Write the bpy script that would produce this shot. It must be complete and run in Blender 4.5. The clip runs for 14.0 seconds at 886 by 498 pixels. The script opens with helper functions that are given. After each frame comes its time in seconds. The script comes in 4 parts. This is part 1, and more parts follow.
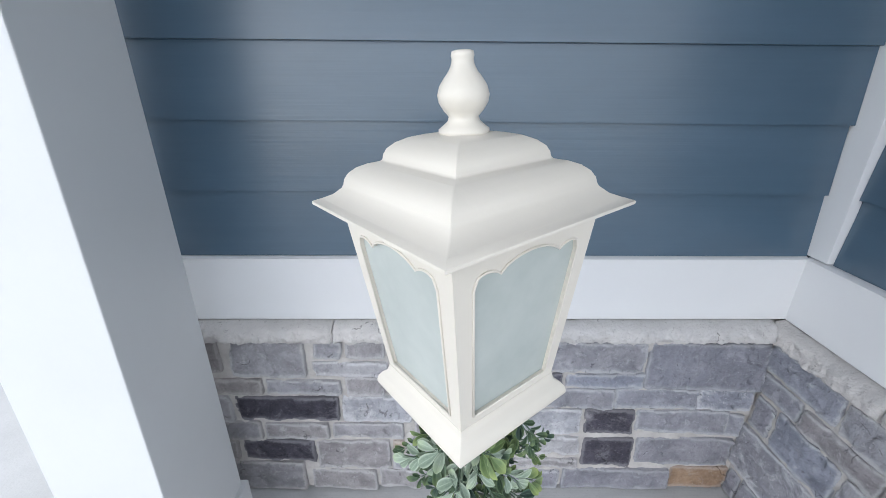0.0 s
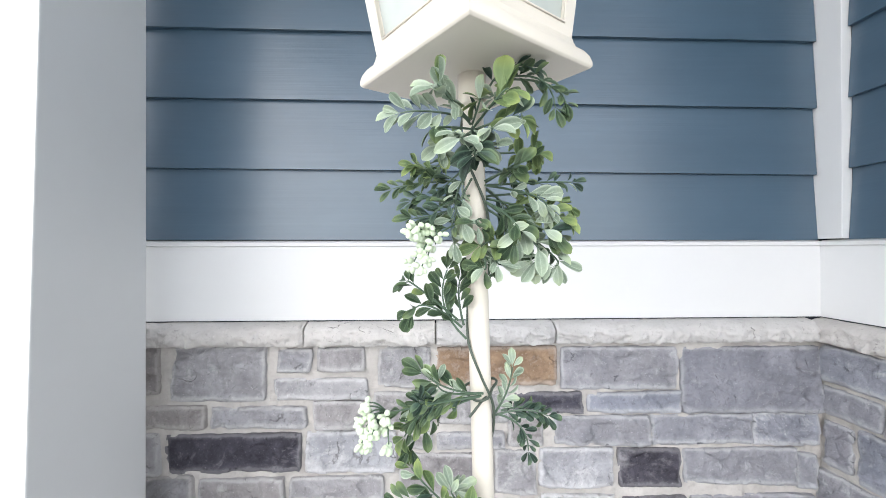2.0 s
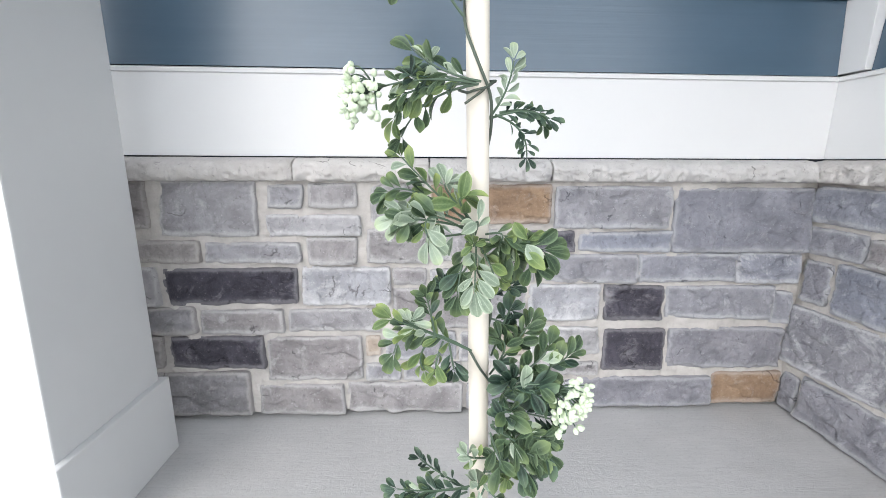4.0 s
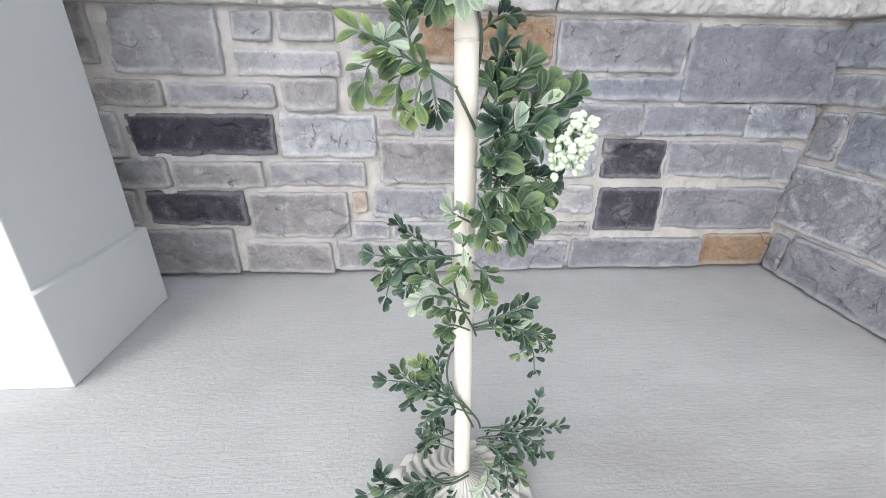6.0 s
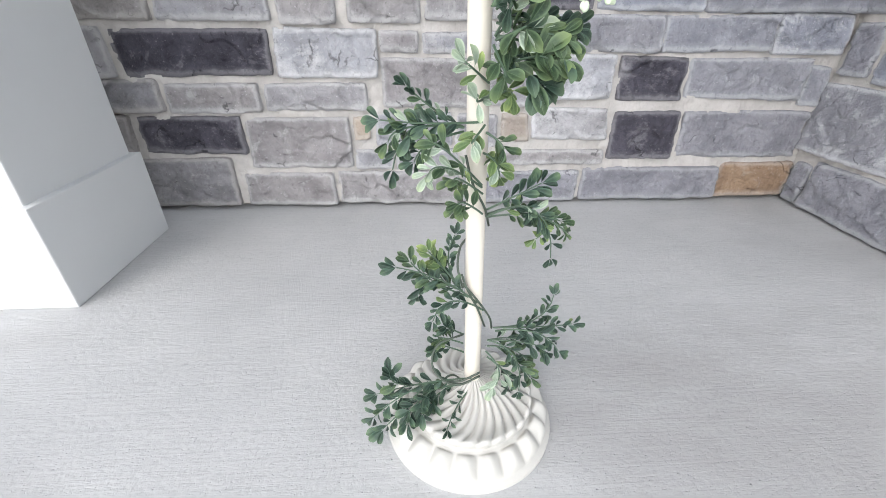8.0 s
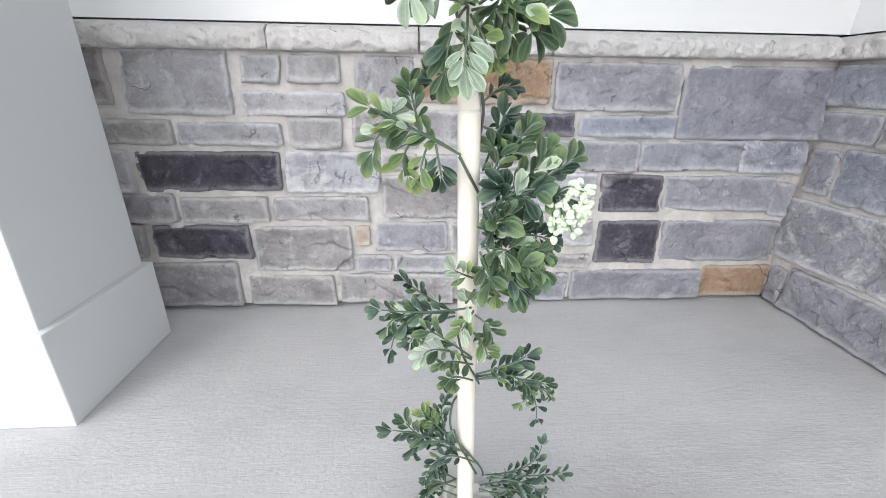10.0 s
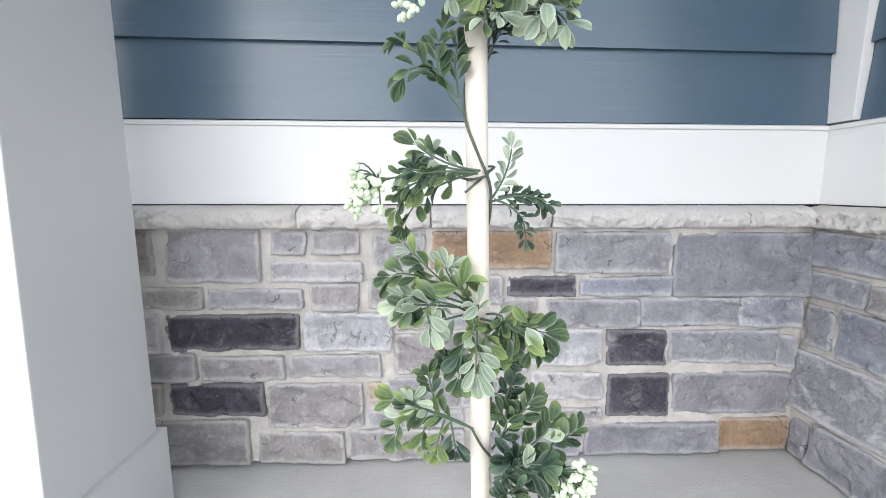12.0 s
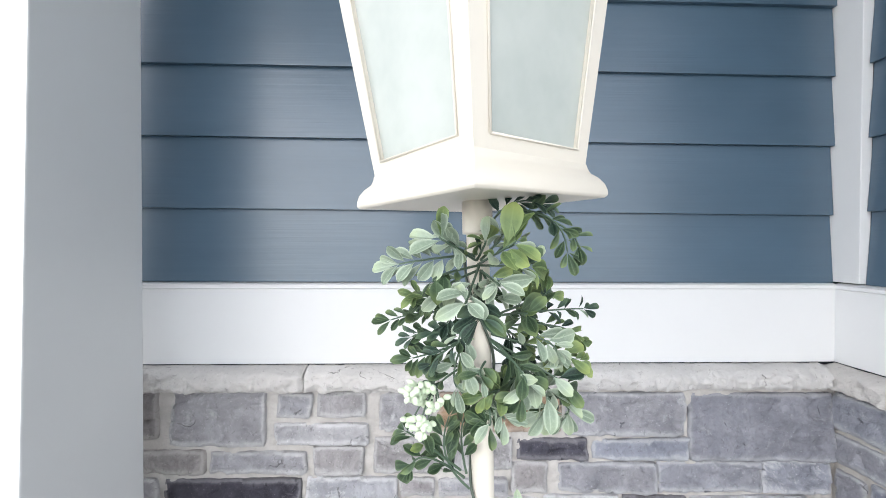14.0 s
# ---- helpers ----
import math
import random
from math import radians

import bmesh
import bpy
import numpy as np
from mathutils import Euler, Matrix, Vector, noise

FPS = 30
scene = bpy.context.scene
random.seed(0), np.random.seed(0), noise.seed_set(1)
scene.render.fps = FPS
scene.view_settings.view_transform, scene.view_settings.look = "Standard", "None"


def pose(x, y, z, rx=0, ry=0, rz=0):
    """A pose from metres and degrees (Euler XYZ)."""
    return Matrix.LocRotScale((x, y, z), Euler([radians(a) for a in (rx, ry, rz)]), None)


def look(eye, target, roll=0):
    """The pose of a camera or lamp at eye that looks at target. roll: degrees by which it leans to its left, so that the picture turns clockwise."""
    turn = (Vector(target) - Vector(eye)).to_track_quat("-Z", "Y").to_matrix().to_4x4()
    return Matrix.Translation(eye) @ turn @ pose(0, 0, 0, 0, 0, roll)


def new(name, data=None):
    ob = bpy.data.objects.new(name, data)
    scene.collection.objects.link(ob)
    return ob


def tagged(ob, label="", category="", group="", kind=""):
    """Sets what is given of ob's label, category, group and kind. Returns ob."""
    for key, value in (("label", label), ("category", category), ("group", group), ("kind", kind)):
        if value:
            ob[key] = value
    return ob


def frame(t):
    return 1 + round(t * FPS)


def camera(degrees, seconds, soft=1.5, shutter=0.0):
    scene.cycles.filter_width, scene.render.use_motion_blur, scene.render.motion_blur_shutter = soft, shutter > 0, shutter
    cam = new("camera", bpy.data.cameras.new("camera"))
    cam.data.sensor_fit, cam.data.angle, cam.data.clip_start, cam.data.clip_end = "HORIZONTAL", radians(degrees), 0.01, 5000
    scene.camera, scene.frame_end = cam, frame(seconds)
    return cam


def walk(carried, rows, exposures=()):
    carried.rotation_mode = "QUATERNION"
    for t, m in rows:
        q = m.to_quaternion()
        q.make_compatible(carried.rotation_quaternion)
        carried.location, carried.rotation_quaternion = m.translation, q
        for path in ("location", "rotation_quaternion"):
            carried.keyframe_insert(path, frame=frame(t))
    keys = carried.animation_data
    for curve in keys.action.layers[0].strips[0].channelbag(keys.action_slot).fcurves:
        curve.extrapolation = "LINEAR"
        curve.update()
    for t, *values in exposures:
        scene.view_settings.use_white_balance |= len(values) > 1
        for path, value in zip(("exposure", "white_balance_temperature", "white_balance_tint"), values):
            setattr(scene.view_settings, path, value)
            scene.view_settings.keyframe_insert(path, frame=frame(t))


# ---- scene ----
cam = camera(94.5, 14.0, soft=0.8)
PATH = [
    (0.000, (0.102, 0.220, 1.311), (0.113, 2.068, 0.546), 0.2),
    (0.500, (0.096, 0.234, 1.228), (0.125, 2.166, 0.714), 0.6),
    (1.000, (0.099, 0.243, 1.100), (0.142, 2.230, 0.876), 0.6),
    (1.467, (0.095, 0.240, 0.964), (0.147, 2.240, 0.938), 0.2),
    (1.967, (0.093, 0.215, 0.849), (0.162, 2.214, 0.857), -0.1),
    (2.467, (0.093, 0.221, 0.803), (0.172, 2.219, 0.749), -0.2),
    (2.967, (0.089, 0.224, 0.761), (0.176, 2.215, 0.598), -0.1),
    (3.467, (0.094, 0.229, 0.708), (0.185, 2.206, 0.421), 0.1),
    (3.967, (0.094, 0.229, 0.666), (0.191, 2.184, 0.255), 0.3),
    (4.467, (0.094, 0.234, 0.619), (0.202, 2.159, 0.087), 0.5),
    (4.967, (0.100, 0.233, 0.584), (0.218, 2.124, -0.055), 0.7),
    (5.467, (0.101, 0.236, 0.550), (0.227, 2.091, -0.187), 0.8),
    (5.967, (0.104, 0.235, 0.519), (0.232, 2.053, -0.306), 0.9),
    (6.500, (0.104, 0.233, 0.500), (0.232, 2.010, -0.410), 0.8),
    (7.000, (0.103, 0.230, 0.471), (0.222, 1.980, -0.490), 0.6),
    (7.200, (0.101, 0.229, 0.457), (0.214, 1.969, -0.523), 0.4),
    (7.733, (0.097, 0.227, 0.431), (0.199, 1.948, -0.585), 0.4),
    (8.267, (0.101, 0.229, 0.457), (0.214, 1.969, -0.523), 0.4),
    (8.467, (0.103, 0.230, 0.471), (0.222, 1.980, -0.490), 0.6),
    (8.967, (0.104, 0.233, 0.500), (0.232, 2.010, -0.410), 0.8),
    (9.500, (0.104, 0.235, 0.519), (0.232, 2.053, -0.306), 0.9),
    (10.000, (0.101, 0.236, 0.550), (0.227, 2.091, -0.187), 0.8),
    (10.500, (0.100, 0.233, 0.584), (0.218, 2.124, -0.055), 0.7),
    (11.000, (0.094, 0.234, 0.619), (0.202, 2.159, 0.087), 0.5),
    (11.500, (0.094, 0.229, 0.666), (0.191, 2.184, 0.255), 0.3),
    (12.000, (0.094, 0.229, 0.708), (0.185, 2.206, 0.421), 0.1),
    (12.500, (0.089, 0.224, 0.761), (0.176, 2.215, 0.598), -0.1),
    (13.000, (0.093, 0.221, 0.803), (0.172, 2.219, 0.749), -0.2),
    (13.500, (0.093, 0.215, 0.849), (0.162, 2.214, 0.857), -0.1),
    (14.000, (0.095, 0.240, 0.964), (0.147, 2.240, 0.938), 0.2),
]
EXPOSURES = [(0.0, -0.68, 6140, 10), (1.0, -0.35, 6260, 10), (1.967, -0.14, 6570, 10), (3.467, -0.22, 6590, 10), (7.0, -0.27, 6570, 10), (8.467, -0.25, 6570, 10), (12.0, -0.22, 6590, 10), (13.5, -0.14, 6570, 10), (14.0, -0.22, 6520, 10)]
walk(cam, [(t, look(eye, target, roll)) for t, eye, target, roll in PATH], EXPOSURES)
# ---- light ----
world = bpy.data.worlds.new("sky")
scene.world = world
world.use_nodes = True
wn = world.node_tree.nodes
sky = wn.new("ShaderNodeTexSky")
sky.sky_type, sky.sun_disc = "NISHITA", False
sky.sun_elevation, sky.sun_rotation = radians(45), radians(-150)
sky.dust_density, sky.air_density = 1.3, 1.0
haze = wn.new("ShaderNodeHueSaturation")
haze.inputs["Saturation"].default_value = 0.28
world.node_tree.links.new(sky.outputs[0], haze.inputs["Color"])
world.node_tree.links.new(haze.outputs[0], wn["Background"].inputs[0])
wn["Background"].inputs[1].default_value = 0.64
sun_data = bpy.data.lights.new("sun", "SUN")
sun_data.energy, sun_data.angle, sun_data.color = 0.30, radians(40), (1.0, 0.98, 0.95)
sun = new("sun", sun_data)
sun.matrix_world = look((-1.5, -2.6, 3.0), (0, 0, 0))

# ---- materials ----
WALL_Y, SIDING_Y, EAST_X = 1.22, 1.247, 1.085


def shader(name, rough=0.6, metal=0.0, spec=0.5):
    m = bpy.data.materials.new(name)
    m.use_nodes = True
    nt = m.node_tree
    b = nt.nodes["Principled BSDF"]
    b.inputs["Roughness"].default_value = rough
    b.inputs["Metallic"].default_value = metal
    b.inputs["Specular IOR Level"].default_value = spec
    return m, nt, b


def node(nt, kind, inputs=(), operation="", data_type="", blend_type="", feature=""):
    n = nt.nodes.new(kind)
    if operation:
        n.operation = operation
    if data_type:
        n.data_type = data_type
    if blend_type:
        n.blend_type = blend_type
    if feature:
        n.feature = feature
    for key, value in dict(inputs).items():
        if isinstance(value, bpy.types.NodeSocket):
            nt.links.new(value, n.inputs[key])
        else:
            n.inputs[key].default_value = value
    return n


def spot(nt, scale=(1, 1, 1), space="Object"):
    tc = node(nt, "ShaderNodeTexCoord")
    return node(nt, "ShaderNodeMapping", {"Vector": tc.outputs[space], "Scale": scale}).outputs[0]


def fuzz(nt, where, scale, detail=6, rough=0.6, distortion=0.0):
    return node(nt, "ShaderNodeTexNoise", {"Vector": where, "Scale": scale, "Detail": detail, "Roughness": rough, "Distortion": distortion}).outputs["Fac"]


def ramp(nt, value, stops):
    r = node(nt, "ShaderNodeValToRGB", {"Fac": value})
    e = r.color_ramp.elements
    while len(e) < len(stops):
        e.new(0.5)
    for el, (p, c) in zip(e, stops):
        el.position = p
        el.color = (*c, 1) if len(c) == 3 else c
    return r.outputs[0]


def blend(nt, fac, a, b, how="MIX"):
    n = node(nt, "ShaderNodeMix", data_type="RGBA", blend_type=how)
    for slot, v in ((0, fac), (6, a), (7, b)):
        if isinstance(v, bpy.types.NodeSocket):
            nt.links.new(v, n.inputs[slot])
        else:
            n.inputs[slot].default_value = v if slot == 0 else (*v, 1)
    return n.outputs[2]


def relief(nt, bsdf, *layers):
    normal = None
    for height, strength, distance in layers:
        b = node(nt, "ShaderNodeBump", {"Height": height, "Strength": strength, "Distance": distance})
        if normal:
            nt.links.new(normal, b.inputs["Normal"])
        normal = b.outputs[0]
    nt.links.new(normal, bsdf.inputs["Normal"])


def grey(v):
    return (v, v, v)


def stone_material(name, dark, light, patch, patch_at=0.6, rough=0.85):
    """Split stone: cloudy body, pale mineral bloom, chipped pale arrises, fine grit."""
    m, nt, b = shader(name, rough, spec=0.3)
    p = spot(nt)
    rand = node(nt, "ShaderNodeObjectInfo").outputs["Random"]
    shift = node(nt, "ShaderNodeVectorMath", {0: p, 1: rand}, operation="ADD").outputs[0]
    base = ramp(nt, fuzz(nt, shift, 12, 10, 0.66, 0.6), [(0.29, [c * 0.88 for c in dark]), (0.72, light)])
    tint = ramp(nt, rand, [(0.0, (0.84, 0.82, 0.84)), (0.35, (1.0, 0.97, 0.95)), (0.7, (0.93, 0.96, 1.02)), (1.0, (1.1, 1.08, 1.06))])
    base = blend(nt, 1.0, base, tint, "MULTIPLY")
    streaks = fuzz(nt, node(nt, "ShaderNodeMapping", {"Vector": shift, "Scale": (1, 1, 0.45)}).outputs[0], 55, 6, 0.7, 1.0)
    base = blend(nt, ramp(nt, streaks, [(0.35, grey(0.4)), (0.5, grey(0))]), base, dark)
    cloud = ramp(nt, fuzz(nt, shift, 8, 7, 0.72, 0.5), [(patch_at, grey(0)), (patch_at + 0.14, grey(0.7))])
    base = blend(nt, cloud, base, patch)
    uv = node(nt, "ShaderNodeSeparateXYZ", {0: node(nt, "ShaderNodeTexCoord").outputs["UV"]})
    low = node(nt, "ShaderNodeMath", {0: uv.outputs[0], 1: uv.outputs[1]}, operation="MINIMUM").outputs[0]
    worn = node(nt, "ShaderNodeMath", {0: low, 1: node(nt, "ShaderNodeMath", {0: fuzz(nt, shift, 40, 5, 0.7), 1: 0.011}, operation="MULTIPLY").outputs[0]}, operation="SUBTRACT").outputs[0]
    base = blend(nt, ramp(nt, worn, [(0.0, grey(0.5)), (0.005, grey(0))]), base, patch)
    flake = ramp(nt, fuzz(nt, shift, 30, 9, 0.68, 0.4), [(0.57, grey(0)), (0.68, grey(0.38))])
    base = blend(nt, flake, base, patch)
    pitted = ramp(nt, fuzz(nt, shift, 90, 5, 0.7, 0.8), [(0.30, grey(0.5)), (0.42, grey(0))])
    base = blend(nt, pitted, base, [c * 0.45 for c in dark])
    specks = ramp(nt, fuzz(nt, p, 210, 3, 0.6), [(0.64, grey(0)), (0.74, grey(0.6))])
    base = blend(nt, specks, base, patch)
    bent = node(nt, "ShaderNodeTexNoise", {"Vector": shift, "Scale": 9.0, "Detail": 5.0}).outputs["Color"]
    bent = node(nt, "ShaderNodeVectorMath", {0: shift, 1: node(nt, "ShaderNodeVectorMath", {0: bent, "Scale": 0.16}, operation="SCALE").outputs[0]}, operation="ADD").outputs[0]
    seam = node(nt, "ShaderNodeTexVoronoi", {"Vector": bent, "Scale": 8.0}, feature="DISTANCE_TO_EDGE").outputs["Distance"]
    seam = blend(nt, 1.0, ramp(nt, seam, [(0.004, grey(1)), (0.022, grey(0))]), ramp(nt, fuzz(nt, shift, 17, 3), [(0.57, grey(0)), (0.63, grey(1))]), "MULTIPLY")
    base = blend(nt, blend(nt, 1.0, seam, grey(0.75), "MULTIPLY"), base, [c * 0.35 for c in dark])
    nt.links.new(base, b.inputs["Base Color"])
    crack = node(nt, "ShaderNodeTexVoronoi", {"Vector": node(nt, "ShaderNodeMapping", {"Vector": shift, "Scale": (1, 1, 1.8)}).outputs[0], "Scale": 13, "Randomness": 1.0}, feature="F1").outputs["Distance"]
    relief(nt, b, (seam, -0.7, 0.003), (fuzz(nt, shift, 24, 9, 0.66, 0.6), 0.8, 0.010), (crack, 0.2, 0.005), (fuzz(nt, shift, 75, 6, 0.7, 0.4), 0.9, 0.006), (streaks, 0.4, 0.0022), (fuzz(nt, p, 260, 5, 0.65), 0.7, 0.0018))
    return m


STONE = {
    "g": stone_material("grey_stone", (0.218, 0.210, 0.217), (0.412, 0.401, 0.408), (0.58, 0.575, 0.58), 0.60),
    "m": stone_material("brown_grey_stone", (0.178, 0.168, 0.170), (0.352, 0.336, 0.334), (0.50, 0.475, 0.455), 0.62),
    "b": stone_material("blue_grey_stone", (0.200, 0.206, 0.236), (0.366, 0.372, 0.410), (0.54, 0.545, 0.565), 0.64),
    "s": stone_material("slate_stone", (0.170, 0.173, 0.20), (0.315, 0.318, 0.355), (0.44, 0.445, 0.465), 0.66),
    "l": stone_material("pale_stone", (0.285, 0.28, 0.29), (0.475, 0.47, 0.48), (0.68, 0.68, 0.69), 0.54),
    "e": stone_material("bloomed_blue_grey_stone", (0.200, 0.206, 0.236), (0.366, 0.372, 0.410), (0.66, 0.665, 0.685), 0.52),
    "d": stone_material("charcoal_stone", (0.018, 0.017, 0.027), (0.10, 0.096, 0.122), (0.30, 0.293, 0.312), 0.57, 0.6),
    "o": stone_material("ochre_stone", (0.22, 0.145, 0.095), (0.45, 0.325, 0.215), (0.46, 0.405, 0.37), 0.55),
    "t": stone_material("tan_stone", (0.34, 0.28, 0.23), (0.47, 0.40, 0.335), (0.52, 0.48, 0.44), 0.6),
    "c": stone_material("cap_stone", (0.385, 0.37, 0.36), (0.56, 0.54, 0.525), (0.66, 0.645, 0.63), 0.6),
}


def mortar_material():
    m, nt, b = shader("mortar", 0.95, spec=0.15)
    p = spot(nt)
    body = ramp(nt, fuzz(nt, p, 14, 8, 0.65), [(0.3, (0.40, 0.378, 0.36)), (0.7, (0.56, 0.538, 0.515))])
    body = blend(nt, ramp(nt, fuzz(nt, p, 55, 6, 0.7), [(0.54, grey(0)), (0.75, grey(0.35))]), body, (0.30, 0.28, 0.26))
    body = blend(nt, ramp(nt, fuzz(nt, p, 3.2, 6, 0.7), [(0.55, grey(0)), (0.75, grey(0.35))]), body, (0.27, 0.235, 0.20))
    nt.links.new(body, b.inputs["Base Color"])
    relief(nt, b, (fuzz(nt, p, 30, 6), 0.8, 0.010), (fuzz(nt, p, 90, 5, 0.7), 0.7, 0.004), (fuzz(nt, p, 320, 4), 0.6, 0.0015))
    return m


def siding_material():
    m, nt, b = shader("blue_siding_paint", 0.3, spec=0.8)
    rand = node(nt, "ShaderNodeObjectInfo").outputs["Random"]
    flow = node(nt, "ShaderNodeVectorMath", {0: spot(nt, (0.45, 1, 34)), 1: node(nt, "ShaderNodeVectorMath", {0: rand, "Scale": 37.0}, operation="SCALE").outputs[0]}, operation="ADD").outputs[0]
    grain = fuzz(nt, flow, 3.2, 2, 0.5)
    colour = ramp(nt, fuzz(nt, spot(nt, (1, 1, 3)), 2.2, 6, 0.6), [(0.3, (0.041, 0.077, 0.115)), (0.7, (0.053, 0.094, 0.138))])
    colour = blend(nt, ramp(nt, grain, [(0.45, grey(0)), (0.8, grey(0.1))]), colour, (0.085, 0.13, 0.18))
    nt.links.new(colour, b.inputs["Base Color"])
    nt.links.new(ramp(nt, fuzz(nt, spot(nt, (0.6, 1, 4)), 5, 2), [(0.3, grey(0.29)), (0.7, grey(0.33))]), b.inputs["Roughness"])
    relief(nt, b, (grain, 0.28, 0.0012), (fuzz(nt, spot(nt, (0.8, 1, 40)), 6, 2), 0.22, 0.0008), (fuzz(nt, spot(nt, (1, 1, 2)), 7, 3), 0.1, 0.004))
    return m


def paint_material(name, colour, rough=0.45, wave=0.08, dirt=(0.6, 0.6, 0.58)):
    m, nt, b = shader(name, rough)
    p = spot(nt)
    shade = ramp(nt, fuzz(nt, p, 3.5, 7, 0.65), [(0.3, [c * 0.965 for c in colour]), (0.7, colour)])
    shade = blend(nt, ramp(nt, fuzz(nt, p, 18, 8, 0.7), [(0.68, grey(0)), (0.82, grey(0.18))]), shade, dirt)
    nt.links.new(shade, b.inputs["Base Color"])
    relief(nt, b, (fuzz(nt, p, 45, 5), wave, 0.002), (fuzz(nt, p, 400, 3), 0.06, 0.0006))
    return m


def concrete_material():
    m, nt, b = shader("broomed_concrete", 0.88, spec=0.25)
    p = spot(nt)
    broad = ramp(nt, fuzz(nt, p, 2.6, 8, 0.6), [(0.3, (0.40, 0.402, 0.402)), (0.7, (0.505, 0.506, 0.504))])
    fine = fuzz(nt, p, 130, 5, 0.7)
    broad = blend(nt, ramp(nt, fine, [(0.3, grey(0.35)), (0.46, grey(0))]), broad, (0.25, 0.25, 0.25))
    streak = fuzz(nt, spot(nt, (1.6, 120, 1)), 3.4, 6, 0.7, 0.5)
    broad = blend(nt, ramp(nt, streak, [(0.3, grey(0.3)), (0.55, grey(0))]), broad, (0.30, 0.30, 0.305))
    stain = ramp(nt, fuzz(nt, spot(nt, (1, 1.6, 1)), 3.1, 4, 0.5), [(0.58, grey(0)), (0.75, grey(0.35))])
    broad = blend(nt, stain, broad, (0.30, 0.285, 0.275))
    # Darker oval right of the lamp foot, its edge broken up by noise.
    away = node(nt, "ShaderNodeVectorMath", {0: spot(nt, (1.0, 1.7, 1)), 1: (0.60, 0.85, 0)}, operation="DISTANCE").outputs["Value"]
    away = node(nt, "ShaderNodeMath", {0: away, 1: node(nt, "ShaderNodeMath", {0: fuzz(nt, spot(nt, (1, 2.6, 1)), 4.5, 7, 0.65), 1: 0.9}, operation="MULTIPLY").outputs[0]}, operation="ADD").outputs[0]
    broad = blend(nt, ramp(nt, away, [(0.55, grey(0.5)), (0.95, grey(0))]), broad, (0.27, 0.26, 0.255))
    pits = ramp(nt, fuzz(nt, p, 310, 1, 0.5), [(0.22, grey(0)), (0.33, grey(1))])
    broad = blend(nt, ramp(nt, fuzz(nt, p, 310, 1, 0.5), [(0.23, grey(0.4)), (0.31, grey(0))]), broad, (0.24, 0.24, 0.24))
    nt.links.new(broad, b.inputs["Base Color"])
    relief(nt, b, (streak, 0.38, 0.0018), (fine, 0.6, 0.0022), (pits, 0.7, 0.0025))
    return m


def glass_material():
    m, nt, b = shader("frosted_lantern_pane", 0.4, spec=0.3)
    p = spot(nt)
    nt.links.new(ramp(nt, fuzz(nt, p, 14, 4), [(0.3, (0.385, 0.42, 0.395)), (0.7, (0.475, 0.505, 0.475))]), b.inputs["Base Color"])
    b.inputs["Transmission Weight"].default_value = 0.0
    return m


def leaf_material(name, dark, light, edge):
    m, nt, b = shader(name, 0.5, spec=0.3)
    rand = node(nt, "ShaderNodeObjectInfo").outputs["Random"]
    uv = node(nt, "ShaderNodeTexCoord").outputs["UV"]
    xyz = node(nt, "ShaderNodeSeparateXYZ", {0: uv})
    body = blend(nt, ramp(nt, rand, [(0.25, grey(0)), (1.0, grey(0.5))]), dark, light)
    mottled = fuzz(nt, node(nt, "ShaderNodeMapping", {"Vector": uv, "Scale": (2, 4, 1)}).outputs[0], 3, 6, 0.7)
    body = blend(nt, ramp(nt, mottled, [(0.45, grey(0)), (0.8, grey(0.45))]), body, light)
    side = node(nt, "ShaderNodeMath", {0: xyz.outputs[0], 1: 0.5}, operation="SUBTRACT").outputs[0]
    side = node(nt, "ShaderNodeMath", {0: side}, operation="ABSOLUTE").outputs[0]
    body = blend(nt, ramp(nt, side, [(0.0, grey(0.5)), (0.06, grey(0)), (0.30, grey(0)), (0.47, grey(0.9))]), body, light)
    along = ramp(nt, xyz.outputs[1], [(0.6, grey(0)), (1.0, grey(0.7))])
    some = ramp(nt, rand, [(0.3, grey(0.15)), (0.9, grey(1))])
    body = blend(nt, blend(nt, 1.0, along, some, "MULTIPLY"), body, edge)
    nt.links.new(body, b.inputs["Base Color"])
    relief(nt, b, (side, 0.25, 0.002), (mottled, 0.2, 0.001))
    return m


MORTAR = mortar_material()
SIDING = siding_material()
WHITE = paint_material("white_trim_paint", (0.63, 0.635, 0.642))
COLUMN = paint_material("white_column_paint", (0.60, 0.61, 0.612), 0.5)
CREAM = paint_material("cream_lamp_paint", (0.66, 0.617, 0.54), 0.42, 0.12, (0.62, 0.52, 0.38))
PLASTER = paint_material("white_plaster", (0.50, 0.487, 0.455), 0.6, 0.15, (0.5, 0.45, 0.38))
CONCRETE = concrete_material()
PANE = glass_material()
CEILING = paint_material("ceiling_paint", (0.8, 0.8, 0.8), 0.7)
LEAVES = [
    leaf_material("frosted_leaf", (0.165, 0.22, 0.165), (0.41, 0.48, 0.38), (0.40, 0.48, 0.29)),
    leaf_material("mid_green_leaf", (0.016, 0.038, 0.019), (0.11, 0.165, 0.09), (0.22, 0.29, 0.11)),
    leaf_material("yellow_green_leaf", (0.06, 0.105, 0.04), (0.20, 0.27, 0.115), (0.36, 0.43, 0.14)),
    leaf_material("dark_green_leaf", (0.007, 0.020, 0.0145), (0.072, 0.122, 0.088), (0.15, 0.22, 0.12)),
]
STEM = paint_material("green_stem", (0.07, 0.115, 0.075), 0.5, 0.1, (0.12, 0.13, 0.09))
